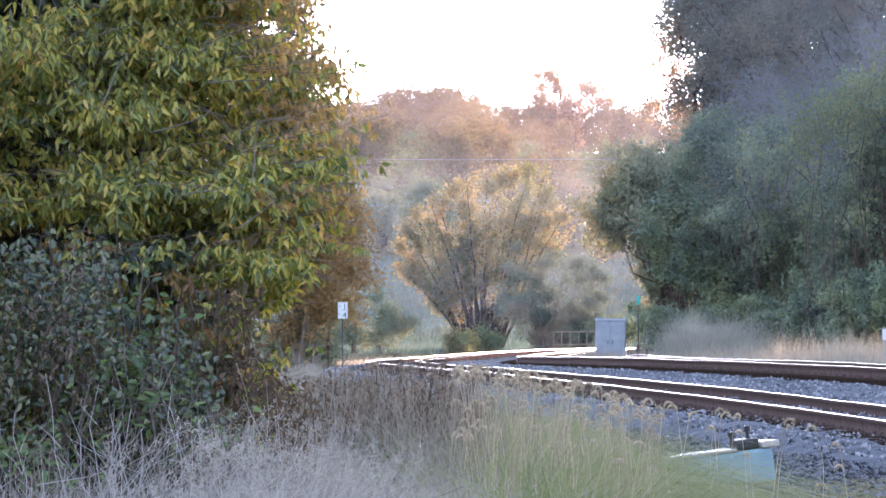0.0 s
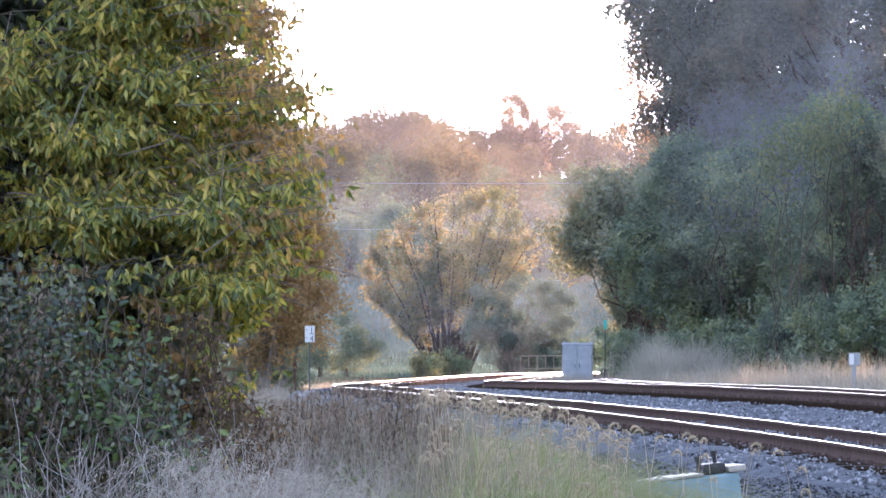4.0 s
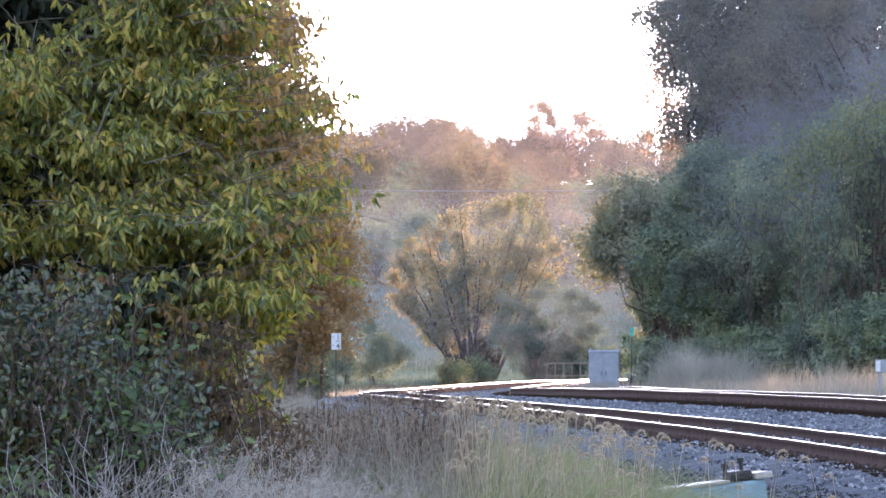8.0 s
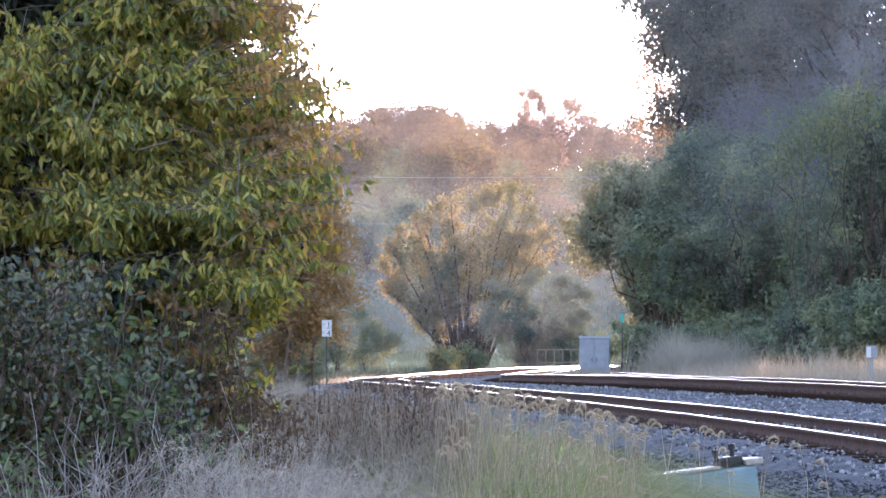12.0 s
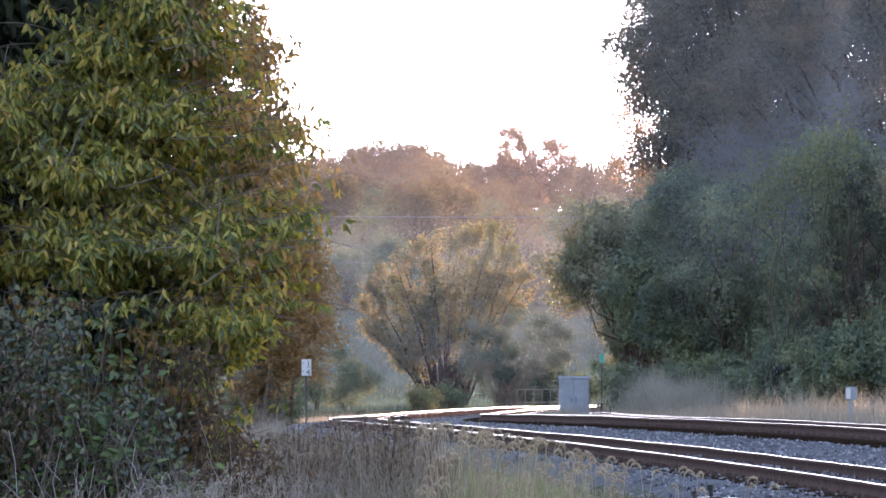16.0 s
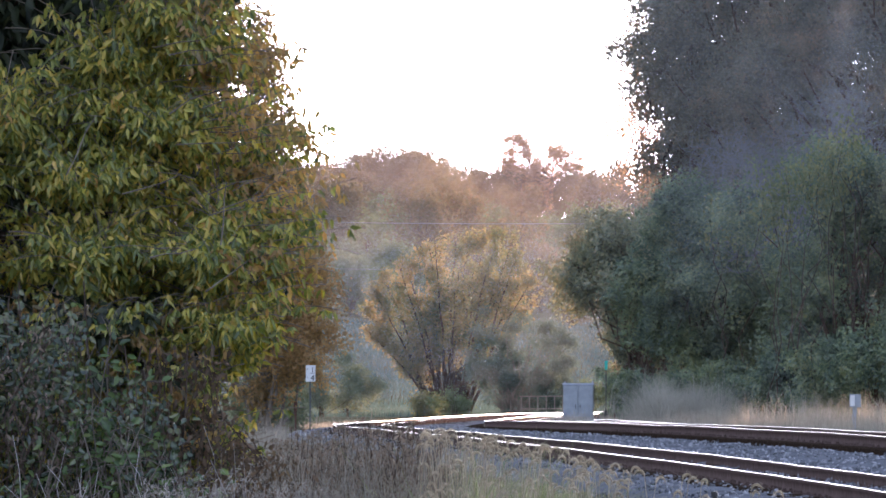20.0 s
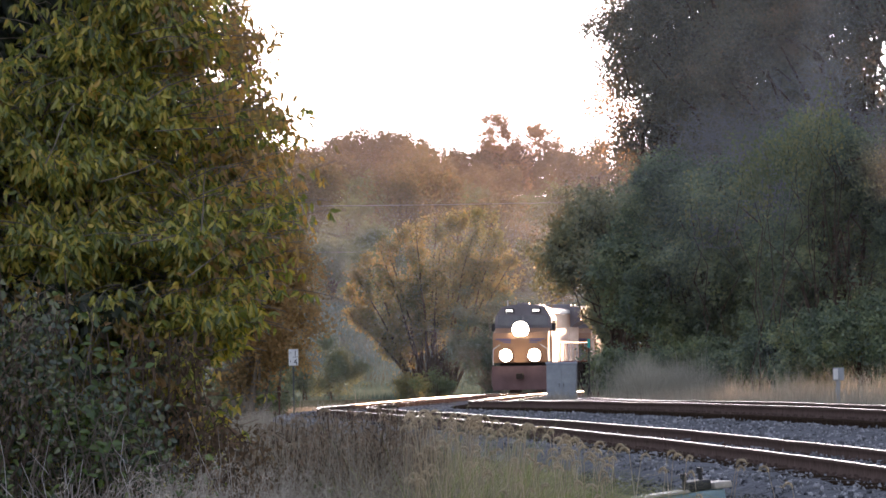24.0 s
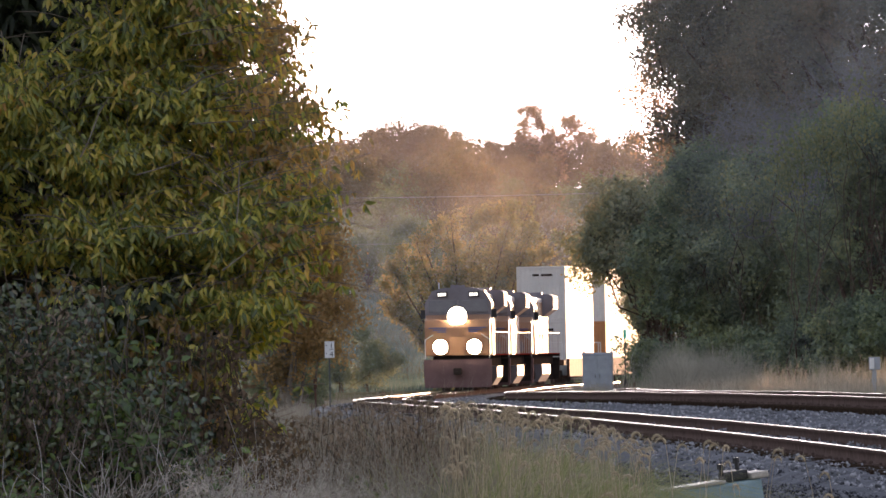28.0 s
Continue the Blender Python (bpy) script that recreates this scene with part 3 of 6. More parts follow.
def spot(px_deg, d, lift=0.0):
    """A pose on the ground, d metres ahead and px_deg degrees right."""
    x = math.tan(radians(px_deg)) * d
    return pose(x, d, float(ground_z(x, d)) + lift)


def deg(p):
    """Degrees right of the line of sight for a place across a picture 1568 wide."""
    return math.degrees(math.atan((p - 784) / 17955.0))


def build_near_tree():
    """The boxelder that hangs in from one side, 56 m off: tiers of drooping boughs over a deep inside of darker leaves.
    """
    rng = np.random.default_rng(21)
    base = np.array([-3.4, 56.5, float(ground_z(-3.4, 56.5))])
    t = thing("boxelder_tree", "leafy green boxelder tree turning yellow, with drooping sprays", "tree", at=pose(*base))
    segs = crooked((0, 0, -0.2), (0.3, 0.4, 8.2), 0.17, 0.04, rng, 8, 0.02)
    edge_z = [0.0, 0.9, 1.35, 1.6, 1.78, 2.03, 2.27, 2.52, 2.88, 3.19, 3.5, 3.8, 5.0]
    edge_x = [-1.3, -1.26, -1.22, -1.14, -1.06, -1.0, -0.95, -0.9, -0.96, -1.12, -1.26, -1.34, -1.6]
    cen, way, rim, rim_way, twigs, inner, inner_way = [], [], [], [], [], [], []

    def compound(q, out, leaf, heading):
        """A stalk with three to five leaflets that hang from its end."""
        tip = q + out * rng.uniform(0.05, 0.1) + np.array([0, 0, -0.015])
        wide = unit(np.cross(out, np.array([0, 0, 1.0])) + 1e-6)
        for k in range(int(rng.integers(3, 6))):
            side = (k % 3) - 1
            at = tip - out * 0.02 * (k // 3) + rng.normal(size=3) * 0.006
            leaf.append(at)
            heading.append(unit(wide * side * rng.uniform(0.3, 1.0) + out * rng.uniform(0.0, 0.7) + np.array([0, 0, -0.9]) + rng.normal(size=3) * 0.36))

    def bough(tip, length, out, leaf, heading, n):
        """An arching shoot from inside the crown; its leaves stand by turns on either side."""
        root = tip - out * length + np.array([0, 0, 0.12 * length])
        mid = (root + tip) / 2 + np.array([0, 0, 0.16 * length])
        pts = [root * (1 - u) ** 2 + mid * 2 * u * (1 - u) + tip * u * u for u in np.linspace(0, 1, 6)]
        for a, b, r in zip(pts[:-1], pts[1:], (0.003, 0.0027, 0.0024, 0.002, 0.0015)):
            twigs.append((a - base, b - base, r, r * 0.8))
        wide = unit(np.cross(out, np.array([0, 0, 1.0])) + 1e-6)
        for k in range(n):
            u = 0.2 + 0.8 * (k + rng.random() * 0.6) / n
            q = root * (1 - u) ** 2 + mid * 2 * u * (1 - u) + tip * u * u
            compound(q, unit(wide * (1 if k % 2 else -1) * rng.uniform(0.4, 1.0) + out * 0.7 + rng.normal(size=3) * 0.25), leaf, heading)

    made = 0
    while made < 2500:
        z = rng.uniform(0.9, 4.0)
        lim = np.interp(z, edge_z, edge_x) + rng.normal() * 0.05
        x = lim - (abs(rng.normal()) * 0.9 if rng.random() < 0.5 else rng.uniform(0, 3.0))
        # the walnut shows past this bough line
        if x < -4.2 or z > np.interp(x, [-2.75, -2.3, -2.1, -1.9, -1.7, -1.5], [2.95, 3.15, 3.2, 3.42, 3.6, 4.5]) + rng.normal() * 0.05:
            continue
        if (z < 1.65 and x > -1.35) or (z > 2.5 and x > lim - 0.35 and rng.random() < 0.6):
            continue
        # bunches with dark gaps between, in tiers
        h = noise.noise((x * 1.5, 4.0, z * 2.4)) + 0.6 * noise.noise((x * 3.6, 9.0, z * 5.0))
        if h < -0.06:
            continue
        y = 55.6 - 0.9 * min(1.0, h * 1.6) - 0.25 * rng.random() + 0.5 * max(0.0, x - lim + 0.5)
        out = unit(np.array([rng.normal() * 0.7 + 0.15, -0.8, -0.1 + rng.normal() * 0.3]))
        dry = x > lim - 0.25 and z > 2.1 and rng.random() < 0.35
        bough(np.array([x, y, z]), rng.uniform(0.35, 0.75), out, rim if dry else cen, rim_way if dry else way, int(rng.integers(8, 13)))
        made += 1
    for k in range(170):
        x, z = rng.uniform(-2.3, -1.3), rng.uniform(1.1, 2.0)
        if noise.noise((x * 3.0, 2.0, z * 3.0)) > -0.1:
            bough(np.array([x, 54.9 + rng.normal() * 0.2, z]), rng.uniform(0.3, 0.5), unit(np.array([rng.normal() * 0.8, -0.7, -0.2])), (inner, rim, cen)[k % 3], (inner_way, rim_way, way)[k % 3], 8)
    # the inside of the crown, its dimness put into a darker leaf colour
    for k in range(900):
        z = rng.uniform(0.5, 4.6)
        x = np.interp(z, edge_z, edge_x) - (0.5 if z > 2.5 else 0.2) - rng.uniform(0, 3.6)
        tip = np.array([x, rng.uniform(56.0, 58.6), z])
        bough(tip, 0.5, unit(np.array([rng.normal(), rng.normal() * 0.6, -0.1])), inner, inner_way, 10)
    # the top of the crown, out of view, added to shade the leaves below
    top, top_way = [], []
    for k in range(620):
        a, u = rng.uniform(0, 6.28), rng.random() ** 0.5
        z = rng.uniform(4.1, 8.4)
        r = 2.9 * (1 - 0.55 * max(0.0, (z - 5.0) / 3.4)) * u
        tip = np.array([min(-4.0 + r * math.cos(a), np.interp(min(z, 5.0), edge_z, edge_x)), 55.6 + r * 1.15 * math.sin(a), z])
        bough(tip, 0.6, unit(np.array([math.cos(a), math.sin(a), -0.15])), top, top_way, 7)
    # limbs that carry the boughs
    for k in range(60):
        z = rng.uniform(0.6, 6.5)
        lim = np.interp(min(z, 5.0), edge_z, edge_x)
        q = np.array([lim - rng.uniform(0.4, 1.9), 56.2 + rng.uniform(-1.1, 1.2), z])
        f = (z * 0.6 + 0.2) / 8.4
        segs += crooked((0.3 * f, 0.4 * f, z * 0.6), q - base, 0.035, 0.006, rng, 6, 0.05)
    # slender shoots that hang out past the edge, their leaves drooping one by one
    for k in range(46):
        z0 = 1.9 + 1.75 * (k + rng.random() * 0.8) / 46
        lim = np.interp(z0, edge_z, edge_x)
        reach = np.interp(z0, [1.9, 2.25, 2.45, 2.75, 3.0, 3.3, 3.65], [0.04, 0.2, 0.34, 0.3, 0.22, 0.26, 0.2]) * rng.uniform(0.5, 1.1)
        b = np.array([lim + reach, 55.4 + rng.uniform(-0.5, 0.5), z0])
        a = b - np.array([rng.uniform(0.4, 0.65), 0.0, rng.uniform(0.02, 0.2)])
        twigs += crooked(a - base, b - base, 0.0035, 0.0013, rng, 4, 0.03)
        dry = rng.random() < 0.6
        for q in range(13):
            u = 0.15 + 0.85 * q / 12
            (rim if dry else cen).append(a + (b - a) * u + rng.normal(size=3) * np.array([0.012, 0.03, 0.012]))
            (rim_way if dry else way).append(unit(np.array([0.3, 0, -1.0]) + rng.normal(size=3) * 0.35))
    # loose browning sprays in the upper crown's thin rim, sun glow in their colour
    for k in range(85):
        z0 = rng.uniform(2.55, 3.75)
        lim = np.interp(z0, edge_z, edge_x)
        b = np.array([lim - 0.05 + abs(rng.normal()) * np.interp(z0, [2.55, 2.9, 3.3, 3.75], [0.12, 0.2, 0.24, 0.2]), 55.6 + rng.uniform(-0.5, 0.5), z0])
        a = b + np.array([-rng.uniform(0.2, 0.4), 0.0, rng.normal() * 0.06])
        twigs += crooked(a - base, b - base, 0.0022, 0.001, rng, 3, 0.04)
        for q in range(9):
            rim.append(a + (b - a) * rng.uniform(0.3, 1.0) + rng.normal(size=3) * 0.022)
            rim_way.append(unit(np.array([0.25, 0, -0.8]) + rng.normal(size=3) * 0.5))
    # bare pale shoots on the face of the crown
    for x, z, dx, dz in ((-2.05, 2.72, 0.16, 0.32), (-1.22, 2.35, 0.03, 0.34), (-1.75, 2.62, 0.3, 0.1), (-1.5, 3.05, 0.36, 0.16), (-1.3, 2.1, 0.22, 0.16), (-2.2, 1.95, 0.1, 0.2), (-1.6, 2.28, 0.25, 0.05)):
        twigs += crooked(np.array([x, 54.35, z]) - base, np.array([x + dx, 54.3, z + dz]) - base, 0.0045, 0.0025, rng, 3, 0.03)
    tubes("trunk", segs, M_BARK, t, sides=5)
    tubes("twig_tangle", twigs, M_PALEBARK, t, "thin pale twigs", sides=4)["kind"] = "stuff"
    leaves("crown", np.array(cen) - base, 0.066, 0.021, L_NEAR, t, rng=rng, fine=True, way=np.array(way))
    leaves("inner_foliage", np.array(inner) - base, 0.085, 0.04, L_SHADED, t, "inner crown leaves, their dimness put into the colour", rng=rng, way=np.array(inner_way))["kind"] = "stuff"
    leaves("unseen_crown_top", np.array(top) - base, 0.15, 0.075, L_NEAR, t, "unseen high leaves added to shade the crown", rng=rng, way=np.array(top_way))["kind"] = "stuff"
    leaves("glow_brown_spray", np.array(rim) - base, 0.058, 0.022, L_RIM, t, "browning leaves at the crown's rim, coloured orange for the sun behind", rng=rng, fine=True, way=np.array(rim_way))["kind"] = "stuff"
    return t


def build_near_bushes():
    rng = np.random.default_rng(33)

    def stems(cl, r0=0.0045):
        segs = []
        for c in cl:
            segs += crooked((c[0] * 0.8 + rng.normal() * 0.08, c[1], -0.1), c[:3], r0, 0.003, rng, 5, 0.05)
            for k in range(4):
                segs += crooked(c[:3], np.array(c[:3]) + unit(rng.normal(size=3) + np.array([0, 0, 0.5])) * c[3] * 1.2, 0.0024, 0.0012, rng, 2, 0.05)
        return segs

    # a vine in hanging strands over a dead shrub, its small glossy leaves shingled outwards
    x0, d0 = -2.1, 54.3
    g = float(ground_z(x0, d0))
    t = thing("vine_shrub", "dark glossy-leaved vine hanging in strands over a shrub", "shrub", at=pose(x0, d0, g))
    cen, face, segs = [], [], []
    for k in range(400):
        x = rng.uniform(-1.6, 0.66)
        zt = np.interp(x, [-1.6, -0.9, 0.1, 0.72], [2.25, 2.15, 1.8, 1.3]) * rng.uniform(0.4, 1.0)
        y = -0.35 + 0.5 * noise.noise((x * 2.2, zt * 2.0, 1.0)) + rng.normal() * 0.12
        if noise.noise((x * 2.6, 7.0, zt * 2.6)) < -0.2:
            continue
        p = np.array([x, y, zt])
        ln = rng.uniform(0.25, 0.6)
        q = p + np.array([rng.normal() * 0.12, -0.1, -ln])
        segs += crooked(p, q, 0.003, 0.0015, rng, 4, 0.05)
        for j in range(int(ln * 44)):
            cen.append(p + (q - p) * rng.random() + rng.normal(size=3) * 0.035)
            face.append(unit(np.array([rng.normal() * 0.5, -1.0, 0.5 + rng.normal() * 0.4])))
    for k in range(40):
        x = rng.uniform(-1.5, 0.6)
        segs += crooked((x, rng.uniform(-0.2, 0.3), -0.1), (x + rng.normal() * 0.2, rng.uniform(-0.2, 0.3), rng.uniform(1.0, 2.0)), 0.012, 0.004, rng, 5, 0.04)
    cen = np.array(cen)
    cen[:, 2] = np.maximum(cen[:, 2], 0.03)
    tubes("stem", segs, M_BARK, t, sides=4)
    leaves("foliage", cen, 0.048, 0.03, L_GLOSS, t, rng=rng, fine=True, axes=np.array(face))
    # saplings of broad bright leaves before it
    for x0, d0, top, n in ((-1.83, 53.7, 1.45, 130), (-1.98, 53.7, 1.25, 60), (-1.35, 53.5, 1.12, 50), (-2.3, 52.8, 0.98, 110), (-1.6, 53.6, 1.35, 50), (-1.9, 54.0, 1.95, 90)):
        g = float(ground_z(x0, d0))
        t = thing("green_sapling", "slender sapling with broad bright green leaves", "shrub", group="saplings by the vine", at=pose(x0, d0, g))
        cl = [(rng.normal() * 0.13, rng.normal() * 0.12, (top - g) * rng.uniform(0.72, 1.0), 0.1) for k in range(14)]
        tubes("stem", stems(cl, 0.006), M_PALEBARK, t, sides=4)
        pick = np.array(cl)[rng.integers(14, size=n)]
        cen = pick[:, :3] + rng.normal(size=(n, 3)) * 0.06
        leaves("foliage", cen, 0.058, 0.032, L_SAPLING, t, rng=rng, fine=True, axes=unit(np.array([[0, -0.8, 0.9]]) + rng.normal(size=(n, 3)) * 0.35))
    # brown dead-leaved bushes and bare brambles
    for name, label, m, x0, d0, half, lo, hi, n, ln, wd in (
            ("withered_bush", "withered bush full of curled red-brown leaves", L_DEAD, -1.42, 54.6, 0.3, 0.6, 1.5, 1500, 0.05, 0.024),
            ("withered_bush", "withered bush with curled brown leaves over the grass", L_DEAD, -1.12, 55.2, 0.22, 0.5, 1.1, 900, 0.045, 0.022),
            ("bramble_thicket", "tangle of bare brown brambles with few leaves", L_RUST, -2.6, 53.7, 0.55, 0.5, 1.75, 900, 0.04, 0.018),
            ("green_weed", "low green leafy weed among dry stems", L_SAPLING, -0.6, 57.0, 0.12, 0.3, 0.66, 380, 0.05, 0.028)):
        g = float(ground_z(x0, d0))
        t = thing(name, label, "shrub", at=pose(x0, d0, g))
        cl = [(rng.uniform(-half, half), rng.uniform(-0.3, 0.3), rng.uniform(lo, hi), rng.uniform(0.1, 0.2)) for k in range(34)]
        tubes("stem", stems(cl), M_BARK, t, sides=4)
        pick = np.array(cl)[rng.integers(34, size=n)]
        cen = pick[:, :3] + rng.normal(size=(n, 3)) * pick[:, 3:4] * 0.5
        leaves("foliage", cen, ln, wd, m, t, droop=0.5, rng=rng, fine=True)
    # bare whitish stalks that lean out of the grass
    for k in range(12):
        x0, d0 = rng.uniform(-2.5, -1.45), 52.6 + rng.normal() * 0.2
        g = float(ground_z(x0, d0))
        t = thing("dead_stalk", "bare whitish stalk leaning before the vine", "weed", group="dead stalks", at=pose(x0, d0, g))
        top = rng.uniform(0.75, 1.15)
        lean = rng.normal() * 0.16
        sg = crooked((0, 0, -0.05), (lean, 0, top), 0.0035, 0.0015, rng, 6, 0.02)
        for j in range(3):
            u = rng.uniform(0.5, 0.9)
            sg += crooked((lean * u, 0, top * u), (lean * u + rng.normal() * 0.1, 0.02, top * u + 0.12), 0.002, 0.001, rng, 2, 0.05)
        tubes("stalk", sg, M_STRAW, t, sides=4)["kind"] = "stuff"


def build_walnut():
    """A walnut whose boughs fill the corner behind the boxelder's upper line, shade in their colour."""
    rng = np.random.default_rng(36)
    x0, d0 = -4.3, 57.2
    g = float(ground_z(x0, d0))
    t = thing("walnut_tree", "walnut tree with large leaves on drooping boughs, shade put into their colour", "tree", at=pose(x0, d0, g))
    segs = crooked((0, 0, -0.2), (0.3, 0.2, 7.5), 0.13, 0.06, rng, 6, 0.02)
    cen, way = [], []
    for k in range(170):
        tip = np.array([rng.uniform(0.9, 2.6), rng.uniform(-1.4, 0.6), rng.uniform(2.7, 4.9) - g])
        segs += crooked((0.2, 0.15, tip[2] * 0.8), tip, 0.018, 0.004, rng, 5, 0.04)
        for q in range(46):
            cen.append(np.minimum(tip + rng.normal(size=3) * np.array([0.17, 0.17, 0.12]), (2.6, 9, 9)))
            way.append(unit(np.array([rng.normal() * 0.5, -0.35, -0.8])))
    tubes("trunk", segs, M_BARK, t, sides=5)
    leaves("crown", cen, 0.115, 0.05, L_SHADED, t, rng=rng, fine=True, way=np.array(way))


def build_snag():
    """Bare pale branches that stick out before the elms."""
    rng = np.random.default_rng(59)
    for p5, d, top in ((1345, 444, 9.5), (1395, 440, 8.6), (1440, 436, 9.6), (1490, 432, 8.4), (1540, 430, 9.4)):
        x = (p5 - 784) / 17955 * d
        g = float(ground_z(x, d))
        t = thing("dead_tree", "dead tree, a haze of bare grey branching twigs", "tree", group="dead trees", at=pose(x, d, g))
        segs = crooked((0, 0, -0.2), (0.3, -0.6, top), 0.15, 0.08, rng, 6, 0.02)
        ends = [np.array((0.3, -0.6, top)), np.array((0.2, -0.4, top * 0.8)), np.array((0.25, -0.5, top * 0.9))]
        for gen, (ln, r, m) in enumerate(((2.6, 0.055, 3), (1.7, 0.032, 3), (1.2, 0.02, 4), (0.9, 0.013, 4), (0.6, 0.01, 3))):
            nxt = []
            for e in ends:
                for k in range(m):
                    q = e + unit(rng.normal(size=3) * np.array([1, 0.5, 0.7]) + np.array([0, -0.1, 0.5])) * ln * rng.uniform(0.6, 1.1)
                    segs += crooked(e, q, r, r * 0.55, rng, 2 if gen > 1 else 3, 0.08)
                    nxt.append(q)
            ends = nxt
        tubes("limb", segs, M_TWIG, t, sides=3)


def build_right_trees():
    """The dense wall of trees beyond the far track."""
    mulberry = "dense dark-green mulberry tree with low hanging branches"
    spec = [
        (deg(1310), 440, (0, 0, 6.0), (5.0, 3.4, 5.6), 58, 170000, 41),
        (deg(1150), 446, (-1.5, 0, 7.0), (2.6, 2.2, 1.7), 24, 46000, 42),
        (deg(1205), 450, (-0.6, 0, 5.6), (2.6, 2.4, 4.6), 30, 56000, 44),
        (deg(1125), 452, (0.0, 0, 3.9), (1.4, 1.2, 1.4), 16, 16000, 45),
        (deg(1520), 425, (0, 0, 6.4), (6.4, 3.8, 6.0), 62, 170000, 43),
    ]
    for a, d, mid, rad, n, nl, sd in spec:
        cl = clump_ball(sd, n, mid, rad, 0.75 if sd == 45 else 1.45, -0.95)
        cl = [(x, y, max(z, 1.0), r) for x, y, z, r in cl if not (sd == 41 and x < -3.2 and z < 4.2)]
        tree("mulberry_tree", mulberry, "tree", spot(a, d), cl, 0.32, nl, 0.18, L_LOBE if sd in (42, 44, 45) else L_RIGHT, M_BARK, sd, twigs=7, droop=0.35, group="trackside trees", stems=2, stem_spread=0.1, fork=0.3, hollow=1.0, spray=26, spray_r=0.2)
    for k, (p5, d, w, h) in enumerate(((1116, 434, 1.3, 2.6), (1150, 430, 1.6, 1.3), (1205, 432, 2.4, 2.6), (1265, 428, 2.6, 3.2), (1335, 424, 2.8, 3.0), (1405, 420, 2.6, 3.4), (1475, 418, 3.0, 4.6), (1550, 414, 3.0, 5.0), (1625, 412, 2.8, 4.6))):
        cl = clump_ball(140 + k, 16, (0, 0, h * 0.48), (w * 0.75, w * 0.5, h * 0.45), 0.75)
        tree("elder_shrub", "leafy dark-green elder shrub under the trees", "shrub", spot(deg(p5), d), [(x, y, max(z, 0.5), r) for x, y, z, r in cl], 0.08, 9000, 0.18, L_RIGHT, M_BARK, 140 + k, stems=3, stem_spread=0.12, fork=0.2, group="undergrowth shrubs", twigs=5, droop=0.3)
    # a yellowing vine that hangs in curtains over the mulberries
    vine = [(1352, 300), (1362, 325), (1345, 280), (1380, 272), (1400, 262), (1420, 245), (1440, 255), (1460, 262), (1475, 245), (1455, 225), (1492, 170), (1500, 200), (1385, 290), (1262, 330), (1275, 305), (1300, 340)]
    for k, (p5, y5) in enumerate(vine):
        d = 419.0 if p5 > 1330 else 435.0
        x, z = (p5 - 784) / 17955 * d, 1.6 + (619 - y5) / 17955 * d
        g = float(ground_z(x, d))
        rng = np.random.default_rng(300 + k)
        cen = np.array([[0, 0, z - g]]) + rng.normal(size=(150, 3)) * np.array([0.42, 0.3, 0.6])
        t = thing("hanging_vine", "yellow-green vine hanging over the dark trees", "vine", group="hanging vines", at=pose(x, d, g))
        tubes("stem", crooked((0.3, 0.4, -0.1), (0, 0, z - g + 0.8), 0.03, 0.01, rng, 7, 0.03), M_BARK, t, sides=4)
        leaves("foliage", cen, 0.2, 0.13, L_YELLOWVINE, t, droop=0.5, rng=rng)
    elm = "tall elm with dusky browning leaves, backlit at its rim"
    for a, d, rx, base, top, n, nl, sd in ((deg(1252), 470, 4.2, 8.4, 29.0, 90, 150000, 51), (deg(1400), 462, 6.6, 8.0, 30.0, 86, 180000, 52), (deg(1600), 452, 7.6, 6.0, 29.0, 86, 180000, 53)):
        cl = clump_ball(sd, n, (0, 0, (base + top) / 2), (rx, rx * 0.6, (top - base) / 2), 1.8)
        last = tree("elm_tree", elm, "tree", spot(a, d), cl, 0.45, nl, 0.18, L_DARK, M_BARK, sd, twigs=9, droop=0.3, group="trackside trees", fork=0.5, spray=14, spray_r=0.2)
    # browned sprays added at the elm's rim and gaps, the sun's glow in their colour
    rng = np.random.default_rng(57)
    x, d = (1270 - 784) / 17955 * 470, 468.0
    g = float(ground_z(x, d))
    t = thing("elm_rim_glow", "added brown elm sprays, the sun's orange rim glow put into their colour", "tree", group="trackside trees", at=pose(x, d, g))
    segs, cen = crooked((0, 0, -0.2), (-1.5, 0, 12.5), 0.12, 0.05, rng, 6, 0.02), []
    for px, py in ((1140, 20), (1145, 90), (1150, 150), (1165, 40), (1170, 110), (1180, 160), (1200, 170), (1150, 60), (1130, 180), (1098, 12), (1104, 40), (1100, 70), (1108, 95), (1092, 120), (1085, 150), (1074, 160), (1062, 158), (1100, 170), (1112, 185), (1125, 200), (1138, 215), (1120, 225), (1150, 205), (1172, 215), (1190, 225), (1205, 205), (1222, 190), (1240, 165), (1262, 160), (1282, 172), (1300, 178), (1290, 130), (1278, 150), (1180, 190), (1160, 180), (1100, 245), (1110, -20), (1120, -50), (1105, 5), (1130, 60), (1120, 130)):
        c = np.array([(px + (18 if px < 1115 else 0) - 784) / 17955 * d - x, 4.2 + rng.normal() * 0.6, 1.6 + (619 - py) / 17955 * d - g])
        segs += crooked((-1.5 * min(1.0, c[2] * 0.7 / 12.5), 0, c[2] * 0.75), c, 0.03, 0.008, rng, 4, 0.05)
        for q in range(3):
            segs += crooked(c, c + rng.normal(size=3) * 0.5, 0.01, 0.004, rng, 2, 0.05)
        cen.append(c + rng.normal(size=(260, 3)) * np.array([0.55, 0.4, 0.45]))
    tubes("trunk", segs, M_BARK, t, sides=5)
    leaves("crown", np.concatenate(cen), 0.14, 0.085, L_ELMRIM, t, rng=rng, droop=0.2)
    # unseen elms added beside the tracks to shade the foreground from the sun
    rng = np.random.default_rng(58)
